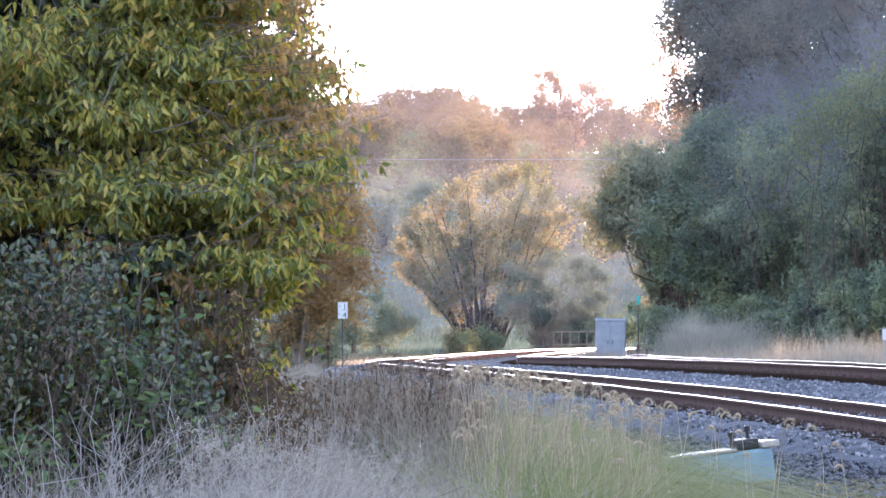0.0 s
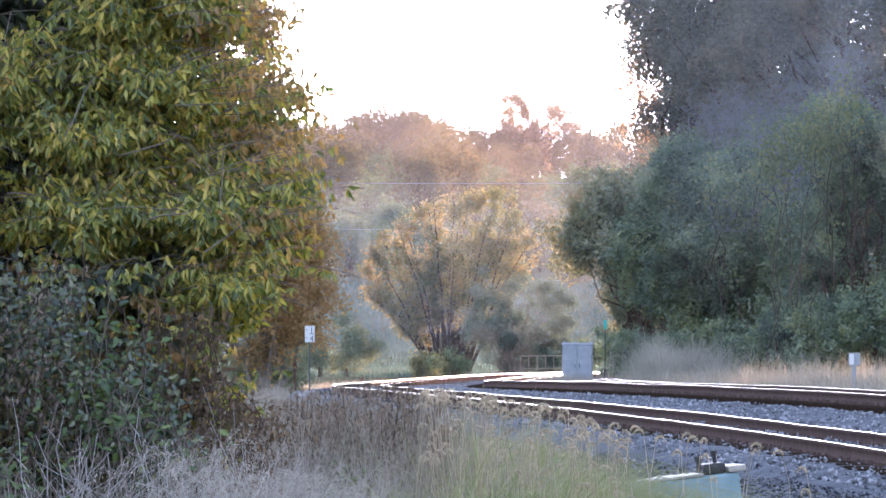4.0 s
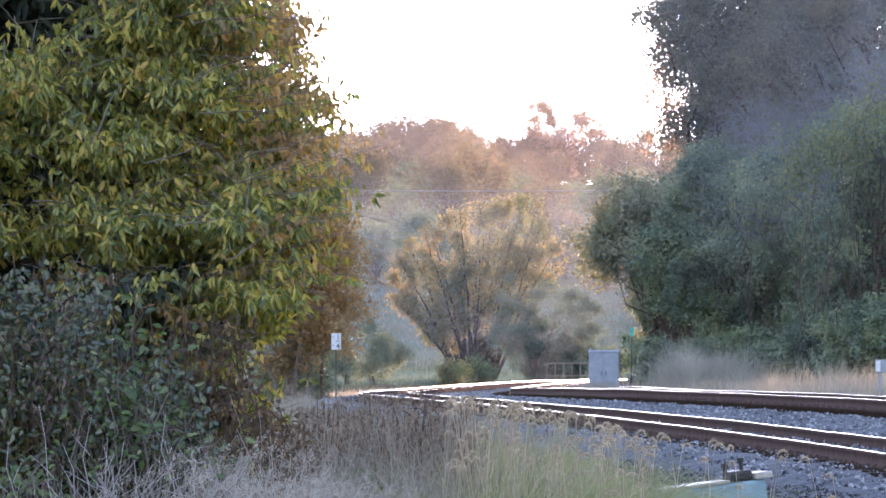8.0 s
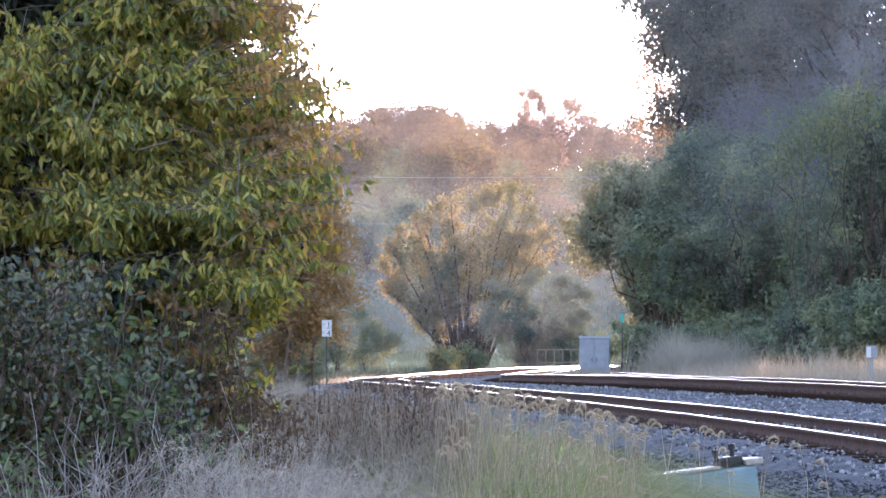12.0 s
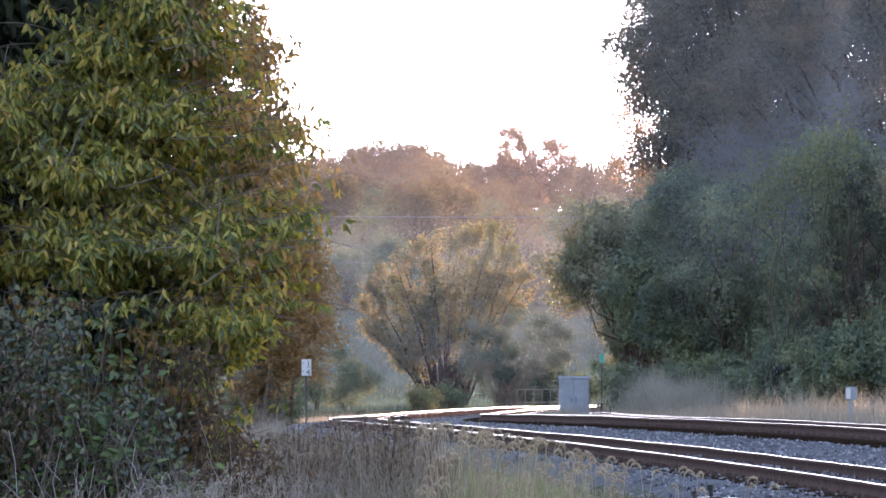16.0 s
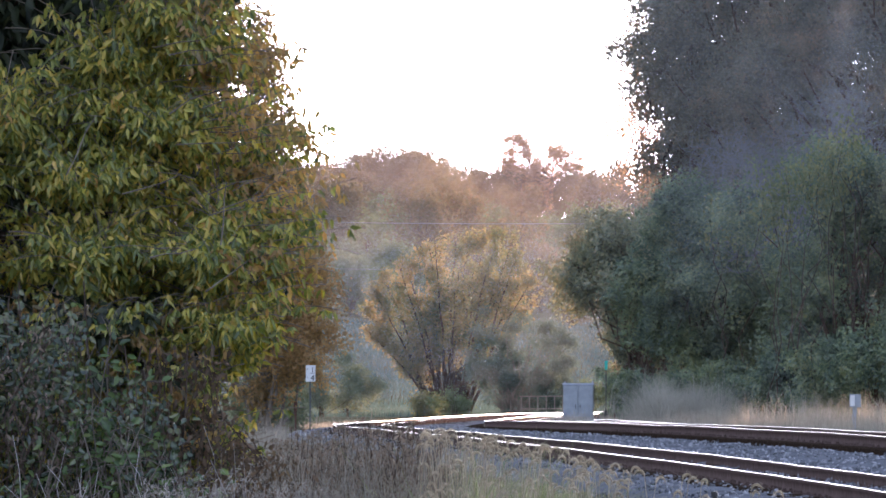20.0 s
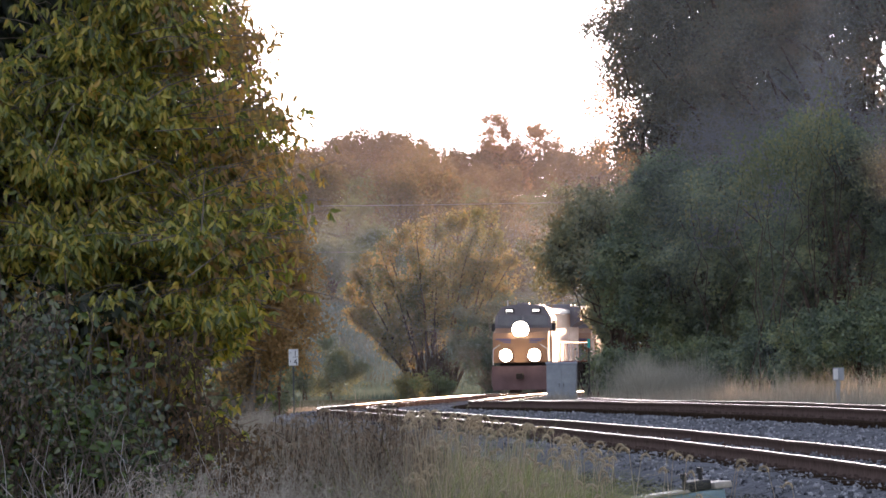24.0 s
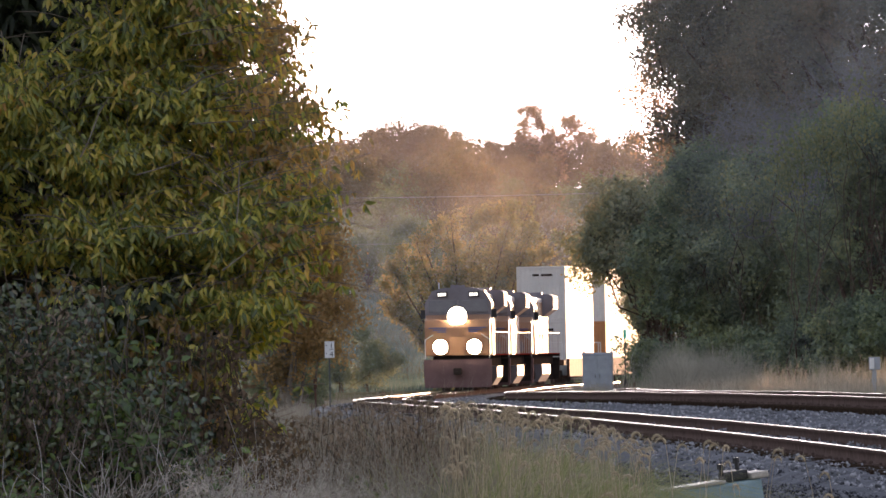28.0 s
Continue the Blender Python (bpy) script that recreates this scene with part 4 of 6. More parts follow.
    for k in range(22):
        x, d = 31.0 + 6.2 * (k // 2) + rng.normal() * 0.8, (436 if k % 2 else 418) - 1.4 * k
        copy_thing(last, Matrix.LocRotScale((x, d, float(ground_z(x, d)) - 0.2), Euler((0, 0, rng.uniform(0, 6.28))), None))


def build_golden_tree():
    """Many stems that fan out from one foot, thinly leaved, fuller towards the tips."""
    rng = np.random.default_rng(61)
    t = thing("golden_tree", "broad many-stemmed tree with thin golden autumn leaves", "tree", at=spot(deg(787), 640))
    crown = ((-5.2, 5.6), (-5.0, 6.6), (-4.6, 7.9), (-4.1, 8.7), (-3.4, 9.3), (-2.7, 9.7), (-2.0, 10.4), (-1.2, 10.7), (-0.5, 11.1), (0.4, 11.2), (1.2, 11.4), (2.1, 11.3), (3.0, 11.4), (3.8, 11.2), (4.5, 10.9), (5.0, 10.0), (5.2, 8.9), (5.0, 7.4))
    segs, cen = [], []
    for k in range(34):
        x, z = crown[k % len(crown)]
        f = 1.0 if k < len(crown) else rng.uniform(0.6, 0.95)
        tip = np.array([x * f + rng.normal() * 0.25, rng.normal() * 1.8, z * f])
        foot = np.array([np.clip(x * 0.16, -0.7, 0.8) + rng.normal() * 0.12, rng.normal() * 0.3, -0.2])
        # stems rise steeply, then lean out
        knee = np.array([foot[0] + (tip[0] - foot[0]) * 0.36, tip[1] * 0.35, tip[2] * 0.5])
        path = [foot * (1 - u) ** 2 + knee * 2 * u * (1 - u) + tip * u * u + rng.normal(size=3) * 0.05 for u in np.linspace(0, 1, 9)]
        for j, (a, b) in enumerate(zip(path[:-1], path[1:])):
            segs.append((a, b, 0.12 * (1 - j / 9), 0.12 * (1 - (j + 1) / 9) + 0.008))
        for j in range(15):
            u = rng.uniform(0.36, 1.0)
            p = path[min(7, int(u * 8))] + (path[min(8, int(u * 8) + 1)] - path[min(7, int(u * 8))]) * (u * 8 % 1)
            out = unit(np.array([rng.normal() * 0.6 + 0.1 * np.sign(x), rng.normal() * 0.6, rng.uniform(0.3, 1.0)]))
            ln = rng.uniform(0.5, 1.5) * (1.2 - 0.5 * u)
            q = p + out * ln
            segs += crooked(p, q, 0.022, 0.006, rng, 3, 0.05)
            n = int(30 + 85 * u * u)
            w = 0.25 + 0.75 * rng.random((n, 1))
            cen.append(p + (q - p) * w + rng.normal(size=(n, 3)) * 0.2)
    tubes("trunk", segs, M_BARK, t, sides=5)
    cen = np.concatenate(cen)
    leaves("crown", cen, 0.2, 0.12, L_GOLD, t, rng=rng, axes=unit(rng.normal(size=cen.shape) + np.array([0, -0.3, 0.5])))


def build_middle_trees():
    build_golden_tree()
    cl = clump_ball(62, 110, (0, 0, 3.7), (3.9, 2.2, 3.7), 0.5)
    tree("olive_tree", "rounded grey-green shrub tree beside the golden tree", "tree", spot(deg(902), 633), [(x, y, max(z, 0.5), r) for x, y, z, r in cl if z < 6.2 - 0.3 * x], 0.12, 30000, 0.16, L_OLIVE, M_PALEBARK, 62, stems=6, stem_spread=0.2, fork=0.2, hollow=0.7)
    for a, d, w, h, sd, m in ((deg(1115), 628, 3.0, 5.2, 69, L_DARK), (deg(1075), 634, 2.0, 3.6, 70, L_RIGHT), (deg(795), 622, 1.6, 1.7, 63, L_FARGREEN), (deg(745), 626, 1.3, 1.5, 64, L_GOLD), (deg(985), 640, 1.5, 4.2, 65, L_OLIVE), (deg(950), 636, 1.8, 2.4, 66, L_OLIVE), (deg(1030), 640, 1.5, 2.4, 68, L_FARGREEN)):
        cl = clump_ball(sd, 10, (0, 0, h * 0.5), (w * 0.7, w * 0.6, h * 0.45), 0.5)
        tree("meadow_shrub", "small ragged shrub at the meadow's edge", "shrub", spot(a, d), [(x, y, max(z, 0.25), r) for x, y, z, r in cl], 0.07, 3000, 0.16, m, M_BARK, sd, stems=3, stem_spread=0.1, fork=0.2, group="meadow shrubs", twigs=5)
    # a tree close behind the boxelder, darkened in colour to fill the shaded hollows
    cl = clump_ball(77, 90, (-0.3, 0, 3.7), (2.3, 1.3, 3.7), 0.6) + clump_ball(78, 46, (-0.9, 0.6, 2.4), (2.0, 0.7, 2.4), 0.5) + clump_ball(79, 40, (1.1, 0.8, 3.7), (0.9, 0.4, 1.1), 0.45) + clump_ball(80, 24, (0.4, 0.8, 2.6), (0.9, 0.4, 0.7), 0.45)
    tree("hackberry_tree", "dark-green hackberry behind the boxelder, shade put into its colour", "tree", pose(-3.75, 66, float(ground_z(-3.75, 66))), [(x, y, max(z, 0.5), r) for x, y, z, r in cl if x < (1.8 if z > 2.7 else 1.75 if z > 1.6 else 1.1)], 0.15, 130000, 0.10, L_SHADED, M_BARK, 77, fork=0.3, droop=0.3, spray=8, spray_r=0.07)
    # trees on the near side of the meadow
    cl = clump_ball(71, 30, (0, 0, 5.0), (2.4, 2.4, 4.2), 0.85) + clump_ball(76, 34, (-1.0, 0, 10.8), (2.1, 2.2, 4.6), 0.85)
    tree("maple_tree", "amber-leaved maple, the low sun's glow put into its leaf colour", "tree", spot(deg(462), 330), [(x, y, max(z, 0.6), r) for x, y, z, r in cl], 0.2, 60000, 0.14, L_AMBER, M_PALEBARK, 71, fork=0.4, twigs=4)
    for a, d, w, h, sd in ((deg(560), 624, 3.4, 4.8, 72), (deg(606), 630, 2.2, 3.2, 73), (deg(490), 600, 2.6, 4.4, 74), (deg(470), 336, 1.3, 1.9, 75)):
        cl = clump_ball(sd, 12, (0, 0, h * 0.5), (w * 0.8, w * 0.6, h * 0.5), 0.8)
        tree("trackside_shrub", "low green shrub behind the milepost", "shrub", spot(a, d), [(x, y, max(z, 0.2), r) for x, y, z, r in cl], 0.08, 6500, 0.16, L_PALEGREEN, M_BARK, sd, stems=3, stem_spread=0.1, fork=0.2, group="trackside shrubs", twigs=5)


def build_hill_woods():
    """A few kinds of tree, repeated over the slope and the crest."""
    rng = np.random.default_rng(81)
    kinds = []
    for k in range(7):
        m = L_FAR if k < 5 else L_FARGREEN
        h = (8, 9.5, 7.5, 8.5, 7, 6.5, 7.5)[k]
        cl = clump_ball(90 + k, 34, (0, 0, h * 0.52), (h * 0.36, h * 0.36, h * 0.46), h * 0.1) + clump_ball(190 + k, 26, (0, 0, h * 0.62), (h * 0.42, h * 0.42, h * 0.52), h * 0.045, -0.2)
        kinds.append((tree("hill_tree", "hazy autumn tree on the wooded hillside" if k < 5 else "hazy pale-green tree on the wooded hillside", "tree", pose(0, -900 - 30 * k, -200), cl, 0.18, 5600, 0.3, m, M_BARK, 90 + k, group="hillside trees", twigs=5, fork=0.5, spray=4, spray_r=0.45), h))
    spots = []
    for row, (d, step_x, x0, x1) in enumerate(((900, 5, -22, 24), (940, 4.6, -24, 26), (985, 4.6, -26, 30), (1040, 4.6, -28, 32), (1100, 4.6, -32, 36), (1165, 4.6, -36, 40), (1235, 4.6, -38, 44), (1290, 2.7, -42, 48), (1325, 2.4, -44, 50))):
        x = x0
        while x < x1:
            spots.append((x + rng.normal() * 1.5, d + rng.normal() * 14, row))
            x += step_x * rng.uniform(0.75, 1.25)
    crest_px, crest_y = [540, 600, 640, 700, 760, 820, 860, 1010, 1060, 1150], [222, 208, 200, 199, 208, 240, 232, 228, 232, 232]
    used = set()
    for x, d, row in spots:
        across = 784 + x / d * 17955
        # daylight shows under the lofty tree
        if row >= 6 and 915 < across < 962:
            continue
        green = (row in (2, 3, 4) and x > 2 and rng.random() < 0.85) or (row in (0, 1, 2) and rng.random() < 0.4) or (row < 5 and 600 < across < 720 and rng.random() < 0.7)
        k = int(rng.integers(5, 7)) if green else int(rng.integers(0, 5))
        ob, h = kinds[k]
        s = rng.uniform(0.8, 1.2) * (0.9 if row < 2 else 1.05)
        g = float(ground_z(x, d))
        line = 1.6 + (619 - np.interp(across, crest_px, crest_y) - (rng.uniform(-8, 8) if row >= 7 else rng.uniform(50, 95) if green else rng.uniform(18, 60))) * d / 17955 - g
        s = float(np.clip(line / h, 0.3, 1.6 if row >= 7 else s))
        m = Matrix.LocRotScale((x, d, g - 0.2), Euler((0, 0, rng.uniform(0, 6.28))), Vector((1, 1, 1)) * s)
        if k not in used:
            used.add(k)
            ob.matrix_basis = m
        else:
            copy_thing(ob, m)
    # low brush along the crest
    x = -44.0
    while x < 52:
        k = int(rng.integers(0, 5))
        d = 1306 + rng.normal() * 3
        copy_thing(kinds[k][0], Matrix.LocRotScale((x, d, float(ground_z(x, d)) - 0.9), Euler((0, 0, rng.uniform(0, 6.28))), Vector((1, 1, 1)) * rng.uniform(0.28, 0.4)))
        x += rng.uniform(0.8, 1.4)
    # one lofty ragged tree above the crest
    cl = []
    for cx, w, z0, z1, n in ((-1.6, 1.9, 6.4, 10.2, 40), (-3.4, 1.3, 4.4, 7.2, 22), (3.3, 1.7, 5.4, 9.2, 36), (5.2, 1.0, 4.4, 7.0, 16), (0.8, 1.0, 4.6, 6.6, 10), (-0.4, 0.3, 0.6, 4.6, 7), (1.9, 0.3, 0.6, 4.6, 7)):
        for k in range(n):
            u = rng.random()
            cl.append((cx + rng.normal() * w * 0.8 * (1.2 - 0.6 * u), rng.normal() * 0.8, z0 + (z1 - z0) * u, rng.uniform(0.35, 0.65)))
    tree("lofty_tree", "lofty ragged tree standing above the crest, rim glow put into its colour", "tree", spot(deg(930), 1290), cl, 0.2, 16000, 0.27, L_CREST, M_BARK, 99, fork=0.55, twigs=3, spray=6, spray_r=0.3)
    # smaller trees close round its foot
    for across, low, k in ((904, 0, 1), (913, 3, 3), (921, 10, 0), (926, 22, 2), (945, 14, 4), (952, 6, 1), (960, 10, 2), (968, 4, 0)):
        d = 1298.0
        x = (across - 784) * d / 17955
        g = float(ground_z(x, d))
        ob, h = kinds[k]
        s = (1.6 + (619 - float(np.interp(across, crest_px, crest_y)) - low) * d / 17955 - g) / h
        copy_thing(ob, Matrix.LocRotScale((x, d, g - 0.2), Euler((0, 0, across * 0.7)), Vector((0.7, 0.7, 1)) * s))


# ---- grass and weeds ----
def build_grass():
    rng = np.random.default_rng(5)

    def field(name, label, d0, d1, a0, a1, n, h, w, m, lean=0.4, power=1.0):
        d = d0 + (d1 - d0) * rng.random(n) ** power
        a = rng.uniform(a0, a1, n)
        x = np.tan(np.radians(a)) * d
        if d0 < 40:
            # thins out towards the shrubs and the foxtail
            keep = rng.random(n) < np.interp(a, [deg(-500), deg(0), deg(330), deg(580), deg(790)], [0.6, 0.75, 1.0, 0.9, 0.0])
            x, d, h = x[keep], d[keep], h * np.interp(a[keep], [deg(100), deg(420), deg(560), deg(760)], [0.76, 0.95, 0.85, 0.62])
        if name[:4] in ("foxt", "stra"):
            keep = rng.random(n) < np.interp(a, [deg(640), deg(820)], [0.0, 1.0])
            x, d, a = x[keep], d[keep], a[keep]
            h = h * np.interp(a, [deg(720), deg(930), deg(1100)], [1.0, 0.95, 0.5])
        ob = blades(name, on_ground(x, d, -0.03), h, w, m, lean, rng)
        tagged(ob, label, "grass", kind="stuff")

    def tussocks(name, label, count, each, h, w, m, lean, spread):
        """Bunched grass: every bunch has its own height and leans its own way."""
        cd = rng.uniform(38, 54, count)
        ca = rng.uniform(deg(-400), deg(780), count)
        tall = rng.uniform(0.7, 1.15, count) * np.interp(ca, [deg(100), deg(420), deg(560), deg(760)], [0.8, 0.98, 0.88, 0.66])
        blown = np.stack([rng.normal(size=count) * 0.9 + 0.5, rng.normal(size=count) * 0.5, np.zeros(count)], -1)
        pick = np.repeat(np.arange(count), each)
        n = len(pick)
        x = np.tan(np.radians(ca[pick])) * cd[pick] + rng.normal(size=n) * spread
        d = cd[pick] + rng.normal(size=n) * spread
        ob = blades(name, on_ground(x, d, -0.03), h * tall[pick] * rng.uniform(0.7, 1.0, n), w, m, lean, rng, way=blown[pick])
        tagged(ob, label, "grass", kind="stuff")

    field("grass_undergrowth", "tangled grey-brown undergrowth in the foreground", 37, 56, deg(-500), deg(790), 14000, 0.66, 0.009, G_LOW, 1.9)
    tussocks("dry_grass", "pale bleached dry grass leaning in bunches", 520, 34, 1.12, 0.0075, G_DRY, 1.3, 0.07)
    tussocks("straw_tussocks", "bleached straw bunches in the foreground", 300, 16, 1.2, 0.0055, G_PALE, 1.1, 0.05)
    field("foxtail_grass", "yellow-green foxtail grass beside the track", 52, 80, deg(640), deg(1090), 9000, 1.3, 0.006, G_GREEN, 2.3)
    field("foxtail_undergrowth", "matted yellow-green grass beside the track", 54, 84, deg(640), deg(1110), 16000, 1.0, 0.011, G_GREEN, 2.3)
    field("straw_grass", "pale straw blades among the foxtail grass", 52, 78, deg(640), deg(1090), 4200, 1.15, 0.004, G_HEAD, 1.7)
    field("verge_straw", "straw-coloured grass among the dried weeds", 55, 72, deg(400), deg(800), 9000, 1.36, 0.006, G_TAN, 1.4)
    # feathery seed plumes over the dry grass
    n = 620
    d = rng.uniform(37, 53, n)
    x = np.tan(np.radians(rng.normal(deg(500), 0.5, n))) * d
    tip = on_ground(x, d, 0.0) + np.stack([np.zeros(n), np.zeros(n), rng.uniform(0.42, 0.92, n) * np.interp(x / d, [(330 - 784) / 17955, (560 - 784) / 17955, (760 - 784) / 17955], [1.0, 0.85, 0.6])], -1)
    pts, segs = [], []
    for q in tip:
        v = unit(rng.normal(size=3) * 0.5 + np.array([0.35, 0, 0.7]))
        segs += crooked(q - v * 0.5 - np.array([0, 0, 0.1]), q + v * 0.14, 0.0022, 0.001, rng, 3, 0.03)
        for k in range(30):
            u = rng.random()
            pts.append(q + v * u * 0.24 + np.array([0.05 * u * u, 0, -0.05 * u * u]) + rng.normal(size=3) * 0.013 * (1.2 - u))
    pl = leaves("grass_plumes", pts, 0.032, 0.0035, G_PALE, rng=rng, droop=0.1)
    tagged(pl, "feathery pale seed plumes of dry grass", "grass", kind="stuff")
    tagged(tubes("grass_stalks", segs, G_DRY, sides=3), "thin straw stalks of dry grass", "grass", kind="stuff")
    # bristly bent foxtail heads
    segs, pts = [], []
    n = 170
    a = np.where(rng.random(n) < 0.92, rng.uniform(deg(740), deg(1110), n), rng.uniform(deg(1080), deg(1440), n))
    for k in range(n):
        d = rng.uniform(53, 60)
        p5 = 784 + math.tan(radians(a[k])) * 17955
        y5 = np.interp(p5, [800, 950, 1100, 1250, 1440], [705, 728, 770, 792, 812]) + (abs(rng.normal()) * 22 if k % 2 else rng.uniform(10, 130)) - 4
        x = math.tan(radians(a[k])) * d
        z = 1.6 + (619 - y5) / 17955 * d
        g = float(ground_z(x, d))
        side = rng.choice([-1, 1]) * rng.uniform(0.5, 1.0)
        foot, neck = np.array([x - side * 0.12, d, g]), np.array([x, d, z])
        segs += crooked(foot, neck, 0.002, 0.0015, rng, 4, 0.015)
        prev, ln = neck, 0.016
        for j in range(6):
            ang = 1.2 - j * 0.5
            nxt = prev + np.array([side * ln * math.cos(ang), rng.normal() * 0.002, ln * math.sin(ang)])
            r0, r1 = (0.004, 0.0065, 0.007, 0.0065, 0.005, 0.003, 0.001)[j:j + 2]
            segs.append((prev, nxt, r0, r1))
            for b in range(9):
                pts.append(prev + (nxt - prev) * rng.random() + rng.normal(size=3) * 0.003)
            prev = nxt
    tagged(tubes("foxtail_heads", segs, G_HEAD, sides=5), "drooping bristly foxtail seed heads on thin stalks", "grass", kind="stuff")
    tagged(leaves("foxtail_bristles", pts, 0.02, 0.002, G_HEAD, rng=rng), "fine straw bristles of foxtail heads", "grass", kind="stuff")
    field("verge_grass", "thin straw-coloured grass on the track verge", 80, 150, deg(540), deg(860), 5000, 0.5, 0.01, G_TAN, 0.4)
    field("meadow_grass", "meadow grass coloured blue-green for the mist over it", 625, 905, deg(380), deg(1150), 52000, 0.55, 0.05, G_FIELD, 0.5)
    # the bank right of the far track follows its curve
    def tufts(name, label, x, d, h, w, m, lean, scale, seed):
        """Grass that stands in uneven tufts of uneven height."""
        k = np.array([noise.noise((u * scale, v * scale * 0.25, seed)) for u, v in zip(x, d)])
        keep = rng.random(len(x)) < 0.35 + 1.6 * np.clip(k + 0.1, 0, 1)
        hh = h * (0.55 + 1.1 * np.clip(k[keep] + 0.35, 0, 1))
        tagged(blades(name, on_ground(x[keep], d[keep], -0.03), hh, w, m, lean, rng), label, "grass", kind="stuff")

    n = 12000
    d = rng.uniform(168, 310, n)
    tufts("verge_weeds", "tan weeds along the verge below the near track", nx(d) - 2.3 - 9 * rng.random(n) ** 1.5, d, 0.5, 0.012, G_TAN, 0.7, 0.6, 6.0)
    n = 26000
    d = rng.uniform(200, 420, n)
    tufts("bank_grass", "tan feathery grass on the bank past the far track", fx(d) + rng.uniform(2.3, 9.0, n), d, 0.72, 0.014, G_TAN, 0.6, 0.5, 4.0)
    n = 16000
    d = rng.uniform(392, 412, n)
    tufts("plume_grass", "tall hazy plume grass before the trees", np.tan(np.radians(rng.normal(deg(1195), 0.14, n))) * d, d, 1.9, 0.014, G_PLUME, 0.9, 0.9, 8.0)
    n = 9000
    d = rng.uniform(330, 410, n)
    tufts("pale_brush", "pale dusty brush along the foot of the trees", np.tan(np.radians(rng.uniform(deg(1300), deg(1650), n))) * d, d, 1.3, 0.014, G_PLUME, 0.9, 0.7, 2.0)
    n = 2500
    d = rng.uniform(372, 396, n)
    tufts("cabinet_grass", "tan grass at the foot of the signal cabinet", np.tan(np.radians(rng.uniform(deg(960), deg(1050), n))) * d, d, 0.6, 0.014, G_TAN, 0.6, 0.8, 1.0)
    n = 5000
    d = rng.uniform(420, 600, n)
    x = nx(d) - rng.uniform(2.6, 7.0, n)
    tagged(blades("far_verge_grass", on_ground(x, d, -0.03), 0.32, 0.03, G_TAN, 0.45, rng), "dull tan grass on the far verge", "grass", kind="stuff")


def weed(seed, h):
    """A dried weed: branched stems, withered leaves, brown burr heads."""
    rng = np.random.default_rng(seed)
    t = thing("dried_weed", "dried brown weed with burr-like seed heads", "weed", group="dried weeds")
    segs, lv, heads = [], [], []
    for k in range(5):
        a = rng.uniform(0, 6.28)
        top = np.array([math.cos(a) * 0.16 * h, math.sin(a) * 0.16 * h, h * rng.uniform(0.7, 1.0)])
        st = crooked((0, 0, -0.05), top, 0.0045, 0.002, rng, 5, 0.02)
        segs += st
        heads.append(top)
        for j in range(7):
            p = top * rng.uniform(0.3, 0.95)
            e = p + unit(rng.normal(size=3) * np.array([1, 1, 0.3]) + np.array([0, 0, 0.7])) * rng.uniform(0.06, 0.2) * h
            segs += crooked(p, e, 0.0022, 0.001, rng, 2, 0.05)
            if rng.random() < 0.5:
                heads.append(e)
            for q in range(6):
                lv.append(p + (e - p) * rng.random() + rng.normal(size=3) * 0.02)
    tubes("stem", segs, M_BARK, t, sides=4)
    leaves("withered_foliage", lv, 0.05, 0.014, L_RUST, t, droop=0.4, rng=rng, fine=True)
    pts = np.repeat(np.array(heads), 40, axis=0) + rng.normal(size=(40 * len(heads), 3)) * 0.006
    leaves("seed_burr", pts, 0.014, 0.006, L_RUST, t, rng=rng)["kind"] = "stuff"
    return t


def build_weeds():
    rng = np.random.default_rng(12)
    kinds = [weed(200 + k, 1.25 + 0.05 * k) for k in range(4)]
    rows = []
    for k in range(25):
        p = rng.uniform(490, 760)
        top = np.interp(p, [500, 560, 620, 690, 750], [672, 660, 654, 656, 700]) + abs(rng.normal()) * 26
        rows.append((p, top, rng.uniform(58, 64)))
    rows += [(683, 612, 60.2), (660, 655, 60), (690, 650, 60.5), (645, 668, 59), (700, 662, 61)]
    for k, (p, top, d) in enumerate(rows):
        x = (p - 784) / 17955 * d
        g = float(ground_z(x, d))
        h = 1.6 + (619 - top) / 17955 * d - g
        kind = kinds[k % 4]
        src_h = 1.25 + 0.05 * (k % 4)
        m = Matrix.LocRotScale((x, d, g - 0.02 - max(0.0, src_h - h)), Euler((0, 0, rng.uniform(0, 6.28))), None)
        if k < 4:
            kind.matrix_basis = m
        else:
            copy_thing(kind, m)


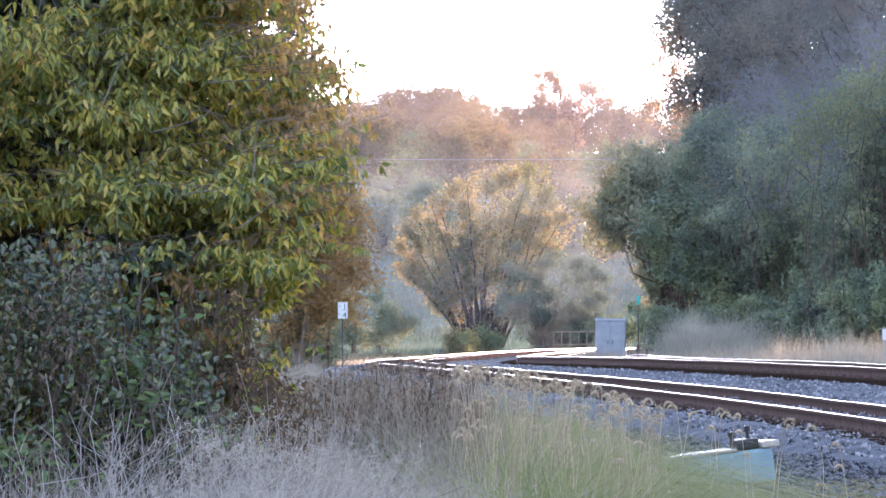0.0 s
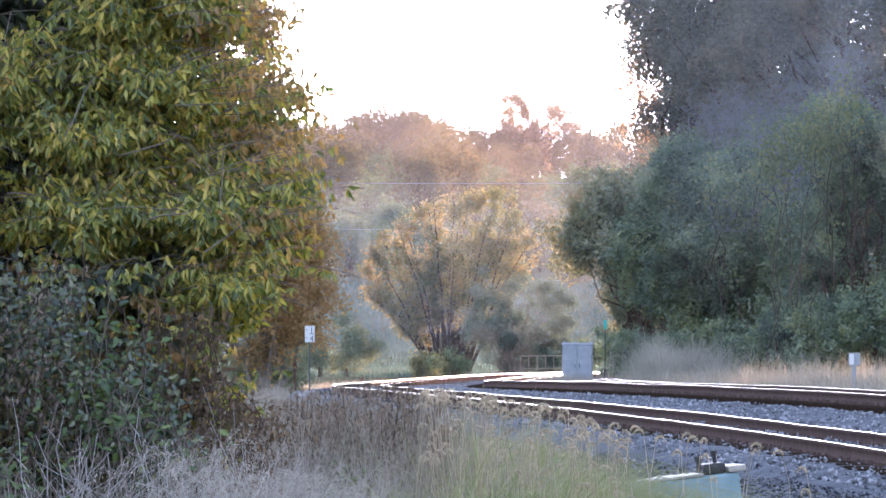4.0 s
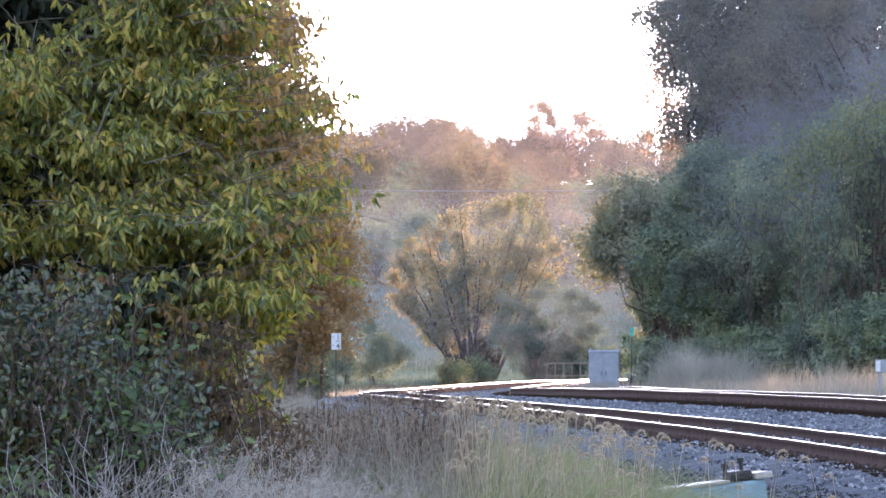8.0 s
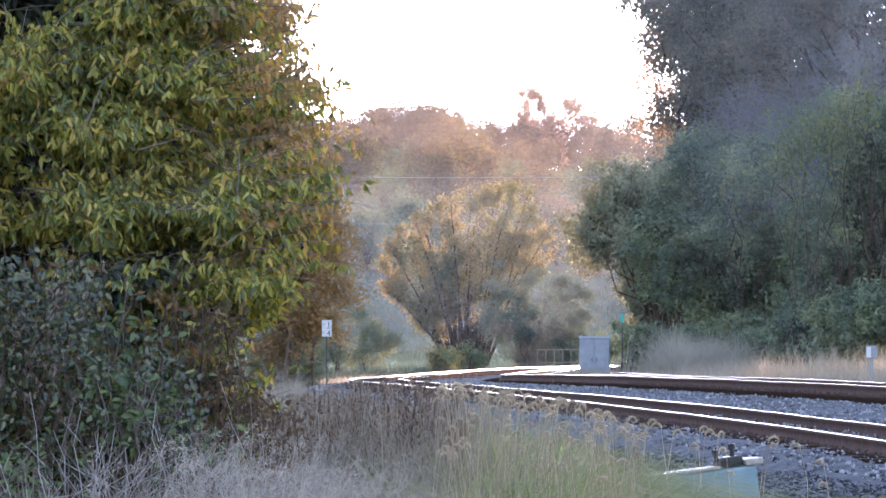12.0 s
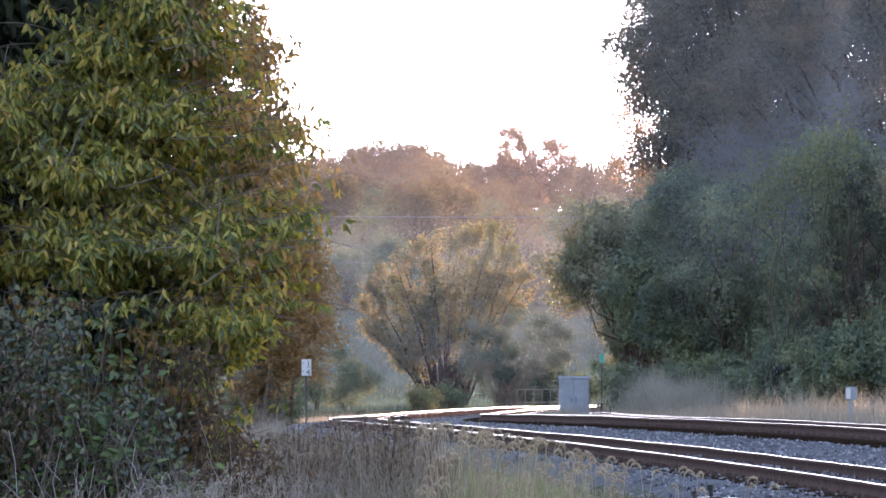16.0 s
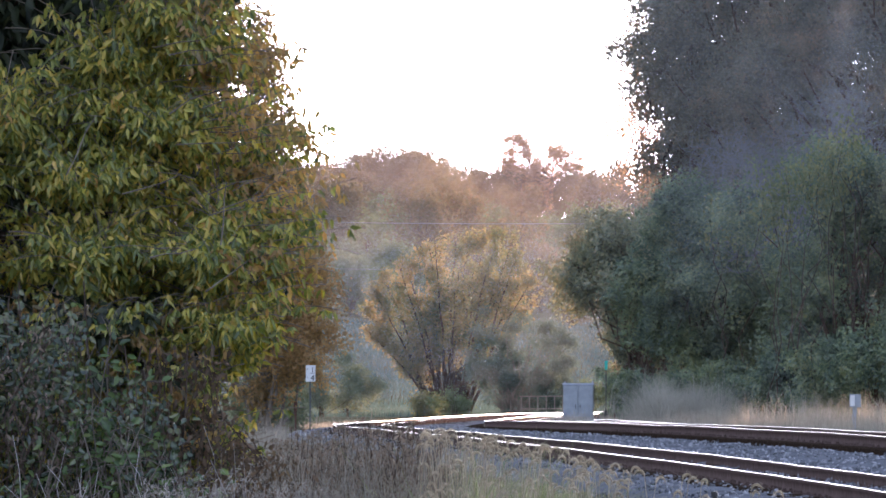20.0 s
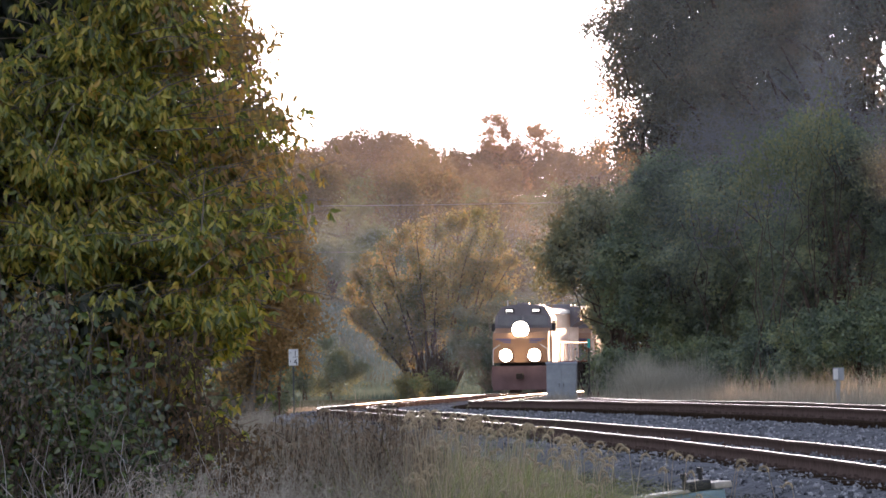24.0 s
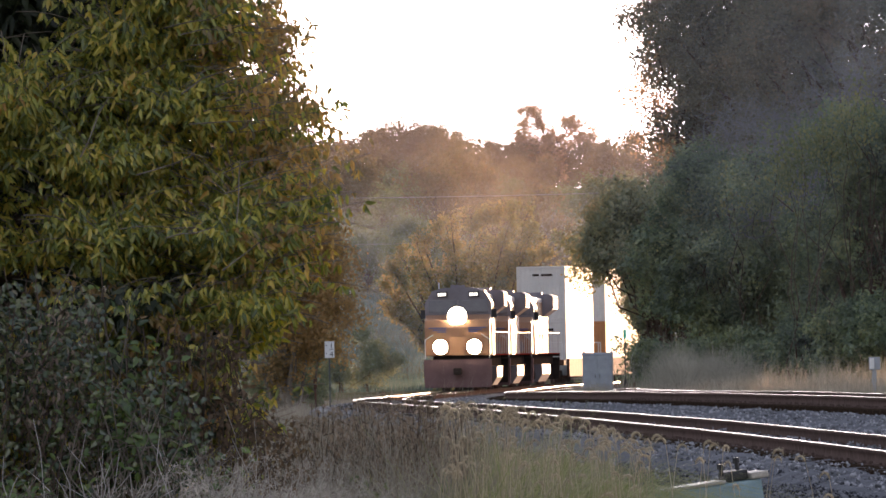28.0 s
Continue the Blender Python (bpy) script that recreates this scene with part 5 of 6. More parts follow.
def build_mist():
    """Thin smoke that hangs over the valley in sheets."""
    for label, x0, x1, z0, z1, d, colour, thick, scale, low, high, stretch in (
            ("thin smoky haze over the meadow", -40, 12.5, -1.5, 13.5, 613, (0.60, 0.70, 0.84), (0.035, 0.08), 0.12, 0.3, 0.7, (1, 1, 1.8)),
            ("thin haze low over the far meadow", -60, 30, -2.0, 15.0, 720, (0.60, 0.71, 0.86), (0.02, 0.055), 0.08, 0.3, 0.7, (1, 1, 1.8)),
            ("pinkish evening haze before the wooded hill", -130, 140, -2.0, 60, 866, (0.62, 0.64, 0.76), (0.035, 0.075), 0.03, 0.3, 0.7, (1, 1, 1.6)),
            ("pinkish evening haze on the upper slope", -160, 180, -14.0, 76, 1075, (0.72, 0.63, 0.66), (0.045, 0.085), 0.03, 0.3, 0.7, (1, 1, 1.6)),
            ("bluish smoke drifting before the tall trees", 3.0, 44.0, 1.0, 46.0, 412, (0.72, 0.76, 0.80), (0.05, 0.15), 0.3, 0.4, 0.72, (1, 1, 0.55)),
            ("thin bluish smoke low before the trees", 3.6, 40.0, -9.0, 24.0, 409, (0.70, 0.76, 0.82), (0.0, 0.05), 0.2, 0.35, 0.75, (1, 1, 0.7))):
        bm = bmesh.new()
        n = 12
        vs = [[bm.verts.new((x0 + (x1 - x0) * i / n, d + 0.02 * (x1 - x0) * math.sin(i * 1.7) * math.cos(j * 1.3), z0 + (z1 - z0) * j / n)) for j in range(n + 1)] for i in range(n + 1)]
        for i in range(n):
            for j in range(n):
                bm.faces.new((vs[i][j], vs[i + 1][j], vs[i + 1][j + 1], vs[i][j + 1]))
        ob = part("smoke_haze", bm, mist_mat("smoke", colour, thick, scale, low, high, stretch), None, "", True)
        tagged(ob, label, "smoke", kind="stuff")


def build_sky_wires():
    """Two cables strung across the valley."""
    for name, y5, d in (("overhead_cable", 331, 860), ("overhead_cable", 413, 856)):
        z = 1.6 + (619 - y5) / 17955.0 * d
        t = thing(name, "thin power cable strung across the valley", "cable", group="cables over the valley")
        segs = []
        xs = np.linspace(-70, 70, 41)
        for a, b in zip(xs[:-1], xs[1:]):
            segs.append(((a, d, z + 0.0004 * a * a), (b, d, z + 0.0004 * b * b), 0.03 if y5 < 400 else 0.018, 0.03 if y5 < 400 else 0.018))
        tubes("cable", segs, M_WIRE, t, sides=5)


M_WIRE = mat("cable_aluminium", (0.2, 0.2, 0.2), (0.35, 0.35, 0.35), 2, 0.5, 0.6, 0.1, 20)
M_GALV = mat("galvanised_steel", (0.2, 0.225, 0.25), (0.35, 0.38, 0.41), 3, 0.5, 0.35, 0.15, 40)
M_WHITE = mat("white_enamel", (0.55, 0.56, 0.55), (0.7, 0.71, 0.7), 6, 0.5, 0, 0.1, 60)
M_BLACK = mat("black_paint", (0.012, 0.012, 0.013), (0.03, 0.03, 0.03), 6, 0.5, 0, 0.1, 60)
M_POST = mat("weathered_green_post", (0.05, 0.06, 0.06), (0.1, 0.11, 0.1), 8, 0.7, 0.3, 0.2, 60)
M_RUST = mat("rusty_iron", (0.06, 0.03, 0.02), (0.16, 0.08, 0.05), 9, 0.8, 0.3, 0.4, 70)
M_PIPE = mat("faded_pipe", (0.18, 0.14, 0.11), (0.33, 0.27, 0.21), 6, 0.7, 0, 0.2, 40)
M_TARGET = mat("green_target", (0.01, 0.28, 0.22), (0.03, 0.42, 0.34), 8, 0.45, 0, 0.1, 60)
M_LID = mat("worn_pale_lid", (0.28, 0.25, 0.2), (0.56, 0.52, 0.46), 9, 0.5, 0, 0.3, 60)
M_MACHINE = mat("pale_blue_paint", (0.15, 0.25, 0.29), (0.3, 0.42, 0.46), 5, 0.55, 0.1, 0.3, 50)


def build_milepost():
    d = 315.0
    x = math.tan(radians(deg(541))) * d
    g = float(ground_z(x, d))
    t = thing("milepost", "white quarter-mile sign on a thin steel post", "sign", at=pose(x, d, g))
    top = 1.6 + (619 - 583) / 17955.0 * d - g
    bm = bmesh.new()
    box(bm, (-0.03, -0.02, -0.3), (0.02, 0.02, top - 0.1), 0.004)
    part("post", bm, M_POST, t)
    plate = boxpart("plate", (-0.145, -0.034, top - 0.51), (0.155, -0.022, top), M_WHITE, t, 0.004, "white enamel plate with black digits")
    for txt, z, sz in (("1", top - 0.22, 0.24), ("4", top - 0.48, 0.24)):
        cu = bpy.data.curves.new("digit", "FONT")
        cu.body, cu.size, cu.align_x, cu.extrude = txt, sz, "CENTER", 0.001
        o = new("digit", cu)
        o.parent = plate
        cu.materials.append(M_BLACK)
        o.matrix_basis = pose(0.06, -0.037, z, 90)
    boxpart("fraction_bar", (0.0, -0.038, top - 0.256), (0.12, -0.035, top - 0.24), M_BLACK, plate, 0.0)
    for z in (top - 0.12, top - 0.38):
        bm = bmesh.new()
        rod(bm, (-0.09, -0.04, z), (-0.09, -0.03, z), 0.016, 8)
        part("bolt", bm, M_BLACK, plate)


def build_cabinet():
    d = 400.0
    x0, x1 = (989 - 784) / 17955.0 * d, (1042 - 784) / 17955.0 * d
    xc = (x0 + x1) / 2
    g = float(ground_z(xc, d))
    top = 1.6 + (619 - 613) / 17955.0 * d - g
    w = (x1 - x0) / 2
    t = thing("signal_cabinet", "grey galvanised signal cabinet with double doors", "signal cabinet", at=pose(xc, d, g, 0, 0, -4))
    boxpart("plinth", (-w * 0.95, -0.28, -0.1), (w * 0.95, 0.28, 0.16), M_BALLAST, t)
    boxpart("body", (-w, -0.3, 0.16), (w, 0.3, top - 0.05), M_GALV, t)
    bm = bmesh.new()
    prism(bm, [(-0.36, top - 0.06), (0.36, top - 0.06), (0.3, top + 0.02), (-0.3, top + 0.02)], "x", -w - 0.03, w + 0.03)
    part("roof", bm, M_GALV, t)
    for s in (-1, 1):
        lo, hi = (-w + 0.03, -0.02) if s < 0 else (0.02, w - 0.03)
        dr = boxpart("door", (lo, -0.335, 0.22), (hi, -0.305, top - 0.1), M_GALV, t, 0.01)
        bm = bmesh.new()
        rod(bm, (s * 0.09, -0.37, top * 0.5 - 0.06), (s * 0.09, -0.37, top * 0.5 + 0.1), 0.012)
        part("handle", bm, M_BLACK, dr)
    for s in (-1, 1):
        bm = bmesh.new()
        rod(bm, (s * (w - 0.05), 0, top), (s * (w - 0.05), 0, top + 0.09), 0.03, 8)
        part("lifting_lug", bm, M_GALV, t)


def build_switch_stand():
    d = 402.0
    x = (1064 - 784) / 17955.0 * d
    g = float(ground_z(x, d))
    t = thing("switch_stand", "switch stand with a green target on a dark post", "switch stand", at=pose(x, d, g))
    top = 1.6 + (619 - 572) / 17955.0 * d - g
    bm = bmesh.new()
    rod(bm, (0, 0, 0.5), (0, 0, top), 0.02)
    part("spindle", bm, M_BLACK, t)
    bm = bmesh.new()
    box(bm, (-0.09, -0.12, 0.0), (0.09, 0.12, 0.75), 0.03)
    rod(bm, (0, 0, 0.75), (0, 0, 0.9), 0.06)
    part("base", bm, M_BLACK, t)
    bm = bmesh.new()
    prism(bm, [(-0.055, top - 0.36), (0.055, top - 0.36), (0.06, top - 0.02), (0.03, top), (-0.03, top), (-0.06, top - 0.02)], "y", -0.028, -0.022)
    part("target", bm, M_TARGET, t, "green reflective target")
    t2 = thing("trackside_stake", "short dark iron stake beside the switch stand", "stake", at=pose(x + 0.34, d, g))
    bm = bmesh.new()
    rod(bm, (0, 0, -0.1), (0, 0, 0.75), 0.035)
    box(bm, (-0.05, -0.05, 0.35), (0.05, 0.05, 0.5), 0.01)
    part("stake", bm, M_RUST, t2)
    t3 = thing("trackside_stake", "short dark iron stake near the milepost", "stake", at=spot(deg(515), 330))
    bm = bmesh.new()
    rod(bm, (0, 0, -0.1), (0, 0, 1.05), 0.035)
    box(bm, (-0.06, -0.05, 0.75), (0.06, 0.05, 1.05), 0.01)
    part("stake", bm, M_RUST, t3)


def build_marker_post():
    d = 236.0
    x = (1505 - 784) / 17955.0 * d
    g = float(ground_z(x, d))
    s = d / 17955.0
    t = thing("junction_box_post", "grey metal junction box on a post in the tan grass", "junction box", at=pose(x, d, g))
    top = 1.6 + (619 - 629) * s - g
    bm = bmesh.new()
    box(bm, (-5 * s, -0.035, -0.2), (3 * s, 0.035, top - 20 * s), 0.008)
    part("post", bm, M_GALV, t)
    b = boxpart("box", (-10 * s, -0.07, top - 23 * s), (10 * s, 0.07, top), M_GALV, t, 0.012)
    boxpart("lid", (-9 * s, -0.085, top - 21 * s), (-1 * s, -0.072, top - 2 * s), M_WHITE, b, 0.004)


def build_railing():
    d = 606.0
    s = d / 17955.0
    x0, x1 = (914 - 784) * s, (988 - 784) * s
    g = float(ground_z((x0 + x1) / 2, d))
    zt = 1.6 + (619 - 636) * s - g
    t = thing("pipe_railing", "faded tan pipe railing over a culvert beside the track", "railing", at=pose(0, d, g))
    for u in np.linspace(x0, x1, 6):
        bm = bmesh.new()
        rod(bm, (u, 0, -0.2), (u, 0, zt), 0.028)
        part("post", bm, M_PIPE, t)
    for z in (zt, zt * 0.45):
        bm = bmesh.new()
        rod(bm, (x0 - 0.1, 0, z), (x1 + 0.1, 0, z + 0.03), 0.03)
        part("rail", bm, M_PIPE, t)


def build_switch_machine():
    """A low power switch machine on the gravel, its lid shining."""
    d = 100.0
    x = (1205 - 784) / 17955.0 * d
    g = float(ground_z(x, d))
    s = d / 17955.0
    t = thing("switch_machine", "pale blue switch machine lying low on the gravel", "switch machine", at=pose(x, d, g - 0.03, 0, -7, 14))
    top = 1.6 + (619 - 842) * s - g
    boxpart("housing", (-1.0, -0.2, 0.0), (0.55, 0.2, top - 0.02), M_MACHINE, t, 0.03)
    boxpart("lid", (-1.04, -0.22, top - 0.016), (0.18, 0.22, top + 0.012), M_LID, t, 0.008, "worn pale lid")
    boxpart("end_cap", (0.44, -0.23, top - 0.016), (0.62, 0.23, top + 0.05), M_LID, t, 0.02)
    boxpart("motor_cover", (0.20, -0.16, top - 0.016), (0.43, 0.16, top + 0.09), M_BLACK, t, 0.03)
    for u, h in ((0.19, 0.15), (0.36, 0.19)):
        bm = bmesh.new()
        rod(bm, (u, -0.03, top + 0.05), (u, -0.03, top + h), 0.022)
        rod(bm, (u, -0.03, top + h - 0.03), (u, -0.03, top + h + 0.02), 0.035)
        part("lever", bm, M_BLACK, t)
    for sx in (-1, 1):
        boxpart("foot", (sx * 0.45 - 0.1, -0.28, -0.04), (sx * 0.45 + 0.1, 0.28, 0.012), M_RUST, t, 0.01)


build_ground()
build_ballast()
build_track(nx, nz, 1.0, "near railway track of worn steel rails on timber sleepers", 116.0, 0.53)
build_track(fx, fz, 9.0, "far railway track of worn steel rails on timber sleepers", 150.0, 0.53)
build_walnut()
build_right_trees()
build_snag()
build_middle_trees()
build_hill_woods()
build_near_tree()
build_near_bushes()
build_grass()
build_weeds()
build_mist()
build_sky_wires()
build_milepost()
build_cabinet()
build_switch_stand()
build_marker_post()
build_railing()
build_switch_machine()


# ---- the train ----
# Lamp flare is put into the yellow, grey and plough colours: they lean mauve.
M_YELLOW = mat("locomotive_yellow", (0.3, 0.16, 0.09), (0.4, 0.22, 0.125), 1.2, 0.5, 0, 0.03, 30, spec=0.35)
M_GREY = mat("locomotive_grey", (0.16, 0.145, 0.16), (0.25, 0.23, 0.25), 1.2, 0.5, 0, 0.03, 30)
M_UNDER = mat("sooty_underframe", (0.022, 0.018, 0.016), (0.06, 0.048, 0.042), 3, 0.75, 0.0, 0.3, 40, spec=0.0)
M_PILOT = mat("flare_red_plough", (0.13, 0.085, 0.085), (0.2, 0.13, 0.13), 2, 0.7, 0.0, 0.3, 40, spec=0.0)
M_RED = mat("red_sill", (0.12, 0.02, 0.015), (0.2, 0.04, 0.03), 3, 0.6, 0, 0.05, 40, spec=0.0)
M_BLUE = mat("blue_stripe", (0.05, 0.08, 0.22), (0.09, 0.13, 0.32), 3, 0.45, 0, 0.05, 40)
# Base colour lightened to stand for sky mirrored in the windscreens.
M_GLASS = mat("cab_glass", (0.12, 0.125, 0.14), (0.18, 0.185, 0.2), 2, 0.12, 0, 0.0, 10, spec=1.0)
M_HOT = glow_mat("headlight_glow", (1.0, 0.86, 0.55), 60.0)
M_BOARD = glow_mat("number_board_glow", (1.0, 0.93, 0.8), 1.3)
M_CONT = mat("white_container_paint", (0.55, 0.54, 0.51), (0.72, 0.71, 0.67), 0.8, 0.55, 0, 0.05, 12, spec=0.2)
# Orange stands for the warm backlight on the rear stacks.
M_CONT2 = mat("backlight_orange_container", (0.38, 0.16, 0.05), (0.5, 0.22, 0.08), 0.8, 0.45, 0, 0.1, 12)


def locomotive(label, lit):
    """Wide-nosed six-axle diesel; its nose points to -y, 22.3 m long, origin on the rails at its middle."""
    t = thing("locomotive", label, "locomotive", group="locomotives")
    L = 11.15
    f = -L
    # frame, pilot and steps
    boxpart("frame", (-1.15, f + 0.75, 1.1), (1.15, L - 0.6, 1.62), M_UNDER, t, 0.03)
    bm = bmesh.new()
    prism(bm, [(-1.5, 0.16), (1.5, 0.16), (1.55, 0.5), (1.55, 1.45), (-1.55, 1.45), (-1.55, 0.5)], "y", f + 0.25, f + 0.7)
    part("pilot", bm, M_PILOT, t, "plough, its dull red put in for the lamps' flare")
    boxpart("coupler", (-0.18, f - 0.25, 0.75), (0.18, f + 0.3, 1.05), M_UNDER, t, 0.04)
    bm = bmesh.new()
    prism(bm, [(-1.45, 0.3), (1.45, 0.3), (1.5, 1.45), (-1.5, 1.45)], "y", L - 0.6, L - 0.2)
    part("rear_pilot", bm, M_UNDER, t)
    # nose: a sloped wide hood
    bm = bmesh.new()
    prism(bm, [(f + 0.42, 1.62), (f + 0.36, 2.9), (f + 0.55, 3.25), (f + 1.75, 3.5), (f + 1.9, 3.5), (f + 1.9, 1.62)], "x", -1.5, 1.5)
    bmesh.ops.bevel(bm, geom=list(bm.edges), offset=0.08, segments=2, affect="EDGES", profile=0.6)
    part("nose", bm, M_YELLOW, t, "yellow sloped nose")
    boxpart("nose_door", (-0.35, f + 0.325, 1.64), (0.35, f + 0.355, 2.5), M_YELLOW, t, 0.01)
    for s in (-1, 1):
        for z in (2.72, 2.81, 2.90):
            ln = 1.32 - (2.9 - z) * 2.2
            lo, hi = sorted((s * 0.5, s * ln))
            boxpart("wing_stripe", (lo, f + 0.315 + (0.03 if z > 2.85 else 0), z - 0.028), (hi, f + 0.352 + (0.03 if z > 2.85 else 0), z + 0.02), M_BLUE, t, 0.0, "blue and white nose stripe")
    # cab
    bm = bmesh.new()
    prism(bm, [(-1.53, 1.62), (1.53, 1.62), (1.53, 4.05), (1.18, 4.62), (0.6, 4.76), (-0.6, 4.76), (-1.18, 4.62), (-1.53, 4.05)], "y", f + 1.9, f + 4.4)
    cab = part("cab", bm, M_GREY, t, "grey cab with a peaked roof")
    for s in (-1, 1):
        bm = bmesh.new()
        lo, hi = sorted((s * 0.06, s * 1.36))
        box(bm, (lo, f + 1.865, 3.6), (hi, f + 1.89, 4.16), 0.008)
        part("windscreen", bm, M_GLASS, cab)
        lo, hi = sorted((s * 0.48, s * 0.98))
        nb = boxpart("number_board", (lo, f + 1.80, 4.32), (hi, f + 1.9, 4.56), M_BLACK, cab, 0.01, "black board with a row of lit white bars")
        if lit:
            for k in range(4):
                x = lo + 0.06 + k * 0.1
                boxpart("digit_bar", (x, f + 1.79, 4.37), (x + 0.055, f + 1.797, 4.51), M_BOARD, nb, 0.0)
        for y in (f + 2.4, f + 3.3):
            lo, hi = sorted((s * 1.52, s * 1.545))
            boxpart("side_window", (lo, y, 3.3), (hi, y + 0.75, 3.95), M_GLASS, cab, 0.008)
        lo, hi = sorted((s * 1.5, s * 1.75))
        boxpart("mirror", (lo, f + 2.2, 3.35), (hi, f + 2.25, 3.75), M_BLACK, cab, 0.01)
    boxpart("cab_stripe", (-1.56, f + 1.88, 1.62), (1.56, f + 4.42, 3.1), M_YELLOW, cab, 0.02, "yellow lower cab side")
    # lamps; their glowing discs are oversized to stand for the bloom
    hl = bmesh.new()
    rod(hl, (0, f + 0.62, 3.42), (0, f + 0.5, 3.42), 0.46, 20)
    house = part("headlight_housing", hl, M_GREY, t)
    if lit:
        bm = bmesh.new()
        rod(bm, (0, f + 0.5, 3.42), (0, f + 0.46, 3.42), 0.43, 20)
        part("headlight_lens_bloom", bm, M_HOT, house, "glaring headlight")
    for s in (-1, 1):
        bm = bmesh.new()
        rod(bm, (s * 0.775, f + 0.3, 2.02), (s * 0.775, f + 0.2, 2.02), 0.35, 16)
        h2 = part("ditch_light_housing", bm, M_GREY, t)
        if lit:
            bm = bmesh.new()
            rod(bm, (s * 0.775, f + 0.2, 2.02), (s * 0.775, f + 0.17, 2.02), 0.33, 16)
            part("ditch_light_lens_bloom", bm, M_HOT, h2, "glaring ditch light")
    # front platform handrails
    for s in (-1, 1):
        bm = bmesh.new()
        rod(bm, (s * 1.48, f + 0.3, 1.5), (s * 1.48, f + 0.3, 2.35), 0.022)
        rod(bm, (s * 1.48, f + 0.3, 2.35), (s * 1.1, f + 0.3, 2.6), 0.022)
        part("grab_rail", bm, M_WHITE, t)
        for k in range(4):
            lo, hi = sorted((s * 1.12, s * 1.5))
            boxpart("step", (lo, f + 0.72, 0.35 + 0.3 * k), (hi, f + 0.98, 0.38 + 0.3 * k), M_UNDER, t, 0.005)
    # long hood with doors, radiator wings and roof gear
    boxpart("hood", (-0.95, f + 4.42, 1.62), (0.95, L - 0.9, 4.35), M_YELLOW, t, 0.05)
    bm = bmesh.new()
    prism(bm, [(-1.0, 4.3), (1.0, 4.3), (0.95, 4.5), (0.5, 4.62), (-0.5, 4.62), (-0.95, 4.5)], "y", f + 4.42, L - 5.4)
    part("hood_roof", bm, M_GREY, t)
    boxpart("dynamic_brake_box", (-1.15, f + 4.6, 3.5), (1.15, f + 7.0, 4.45), M_GREY, t, 0.05)
    bm = bmesh.new()
    prism(bm, [(-0.96, 3.55), (0.96, 3.55), (1.53, 3.95), (1.53, 4.62), (1.3, 4.72), (-1.3, 4.72), (-1.53, 4.62), (-1.53, 3.95)], "y", L - 5.4, L - 1.6)
    rad = part("radiator", bm, M_GREY, t, "flared grey radiator wings")
    for s in (-1, 1):
        for k in range(5):
            lo, hi = sorted((s * 1.53, s * 1.545))
            boxpart("grille_slat", (lo, L - 5.3, 4.02 + 0.115 * k), (hi, L - 1.7, 4.09 + 0.115 * k), M_UNDER, rad, 0.0)
        for k in range(11):
            y = f + 7.2 + k * 0.9
            if y + 0.82 < L - 1.0:
                lo, hi = sorted((s * 0.95, s * 0.972))
                dr = boxpart("hood_door", (lo, y, 1.75), (hi, y + 0.82, 3.4), M_YELLOW, t, 0.006)
                lo, hi = sorted((s * 0.972, s * 0.99))
                boxpart("latch", (lo, y + 0.7, 2.5), (hi, y + 0.74, 2.66), M_BLACK, dr, 0.0)
        # walkway with railing
        lo, hi = sorted((s * 0.97, s * 1.54))
        boxpart("walkway", (lo, f + 4.45, 1.62), (hi, L - 0.65, 1.68), M_RED, t, 0.01, "red sill along the walkway")
        bm = bmesh.new()
        rod(bm, (s * 1.5, f + 4.5, 2.7), (s * 1.5, L - 0.7, 2.7), 0.02)
        part("handrail", bm, M_WHITE, t)
        for k in range(9):
            y = f + 4.6 + k * (2 * L - 5.5) / 8
            bm = bmesh.new()
            rod(bm, (s * 1.5, y, 1.68), (s * 1.5, y, 2.7), 0.018)
            part("stanchion", bm, M_WHITE, t)
        # rear end rail
        bm = bmesh.new()
        rod(bm, (s * 0.2, L - 0.35, 2.7), (s * 1.45, L - 0.35, 2.7), 0.022)
        rod(bm, (s * 1.45, L - 0.35, 1.6), (s * 1.45, L - 0.35, 2.7), 0.022)
        part("end_rail", bm, M_WHITE, t)
    boxpart("end_platform", (-1.5, L - 0.95, 1.5), (1.5, L - 0.25, 1.62), M_UNDER, t, 0.01)
    for y, h, w in ((f + 5.4, 4.78, 0.5), (f + 8.6, 4.8, 0.35), (f + 2.6, 4.86, 0.2), (L - 3.4, 4.84, 0.8)):
        boxpart("roof_hatch", (-w, y, 4.6), (w, y + 1.0, h), M_GREY, t, 0.03)
    for k, s in enumerate((-0.25, 0.0, 0.25)):
        bm = bmesh.new()
        rod(bm, (s, f + 2.2, 4.78), (s, f + 1.95, 4.8), 0.05, 10, 0.09)
        part("horn", bm, M_GREY, t)
    bm = bmesh.new()
    rod(bm, (-0.9, f + 2.6, 4.7), (-0.9, f + 2.6, 5.0), 0.03)
    part("antenna", bm, M_WHITE, t)
    # fuel tank, coloured pale grey to stand for the sun on it
    bm = bmesh.new()
    prism(bm, [(-1.5, 1.1), (1.5, 1.1), (1.5, 0.6), (1.25, 0.22), (-1.25, 0.22), (-1.5, 0.6)], "y", -3.2, 3.2)
    part("fuel_tank", bm, M_GREY, t, "fuel tank, grey in place of the sunlight on it")
    for s in (-1, 1):
        boxpart("air_reservoir", (s * 1.2 - 0.18, 3.3, 0.8), (s * 1.2 + 0.18, 4.4, 1.1), M_UNDER, t, 0.06)
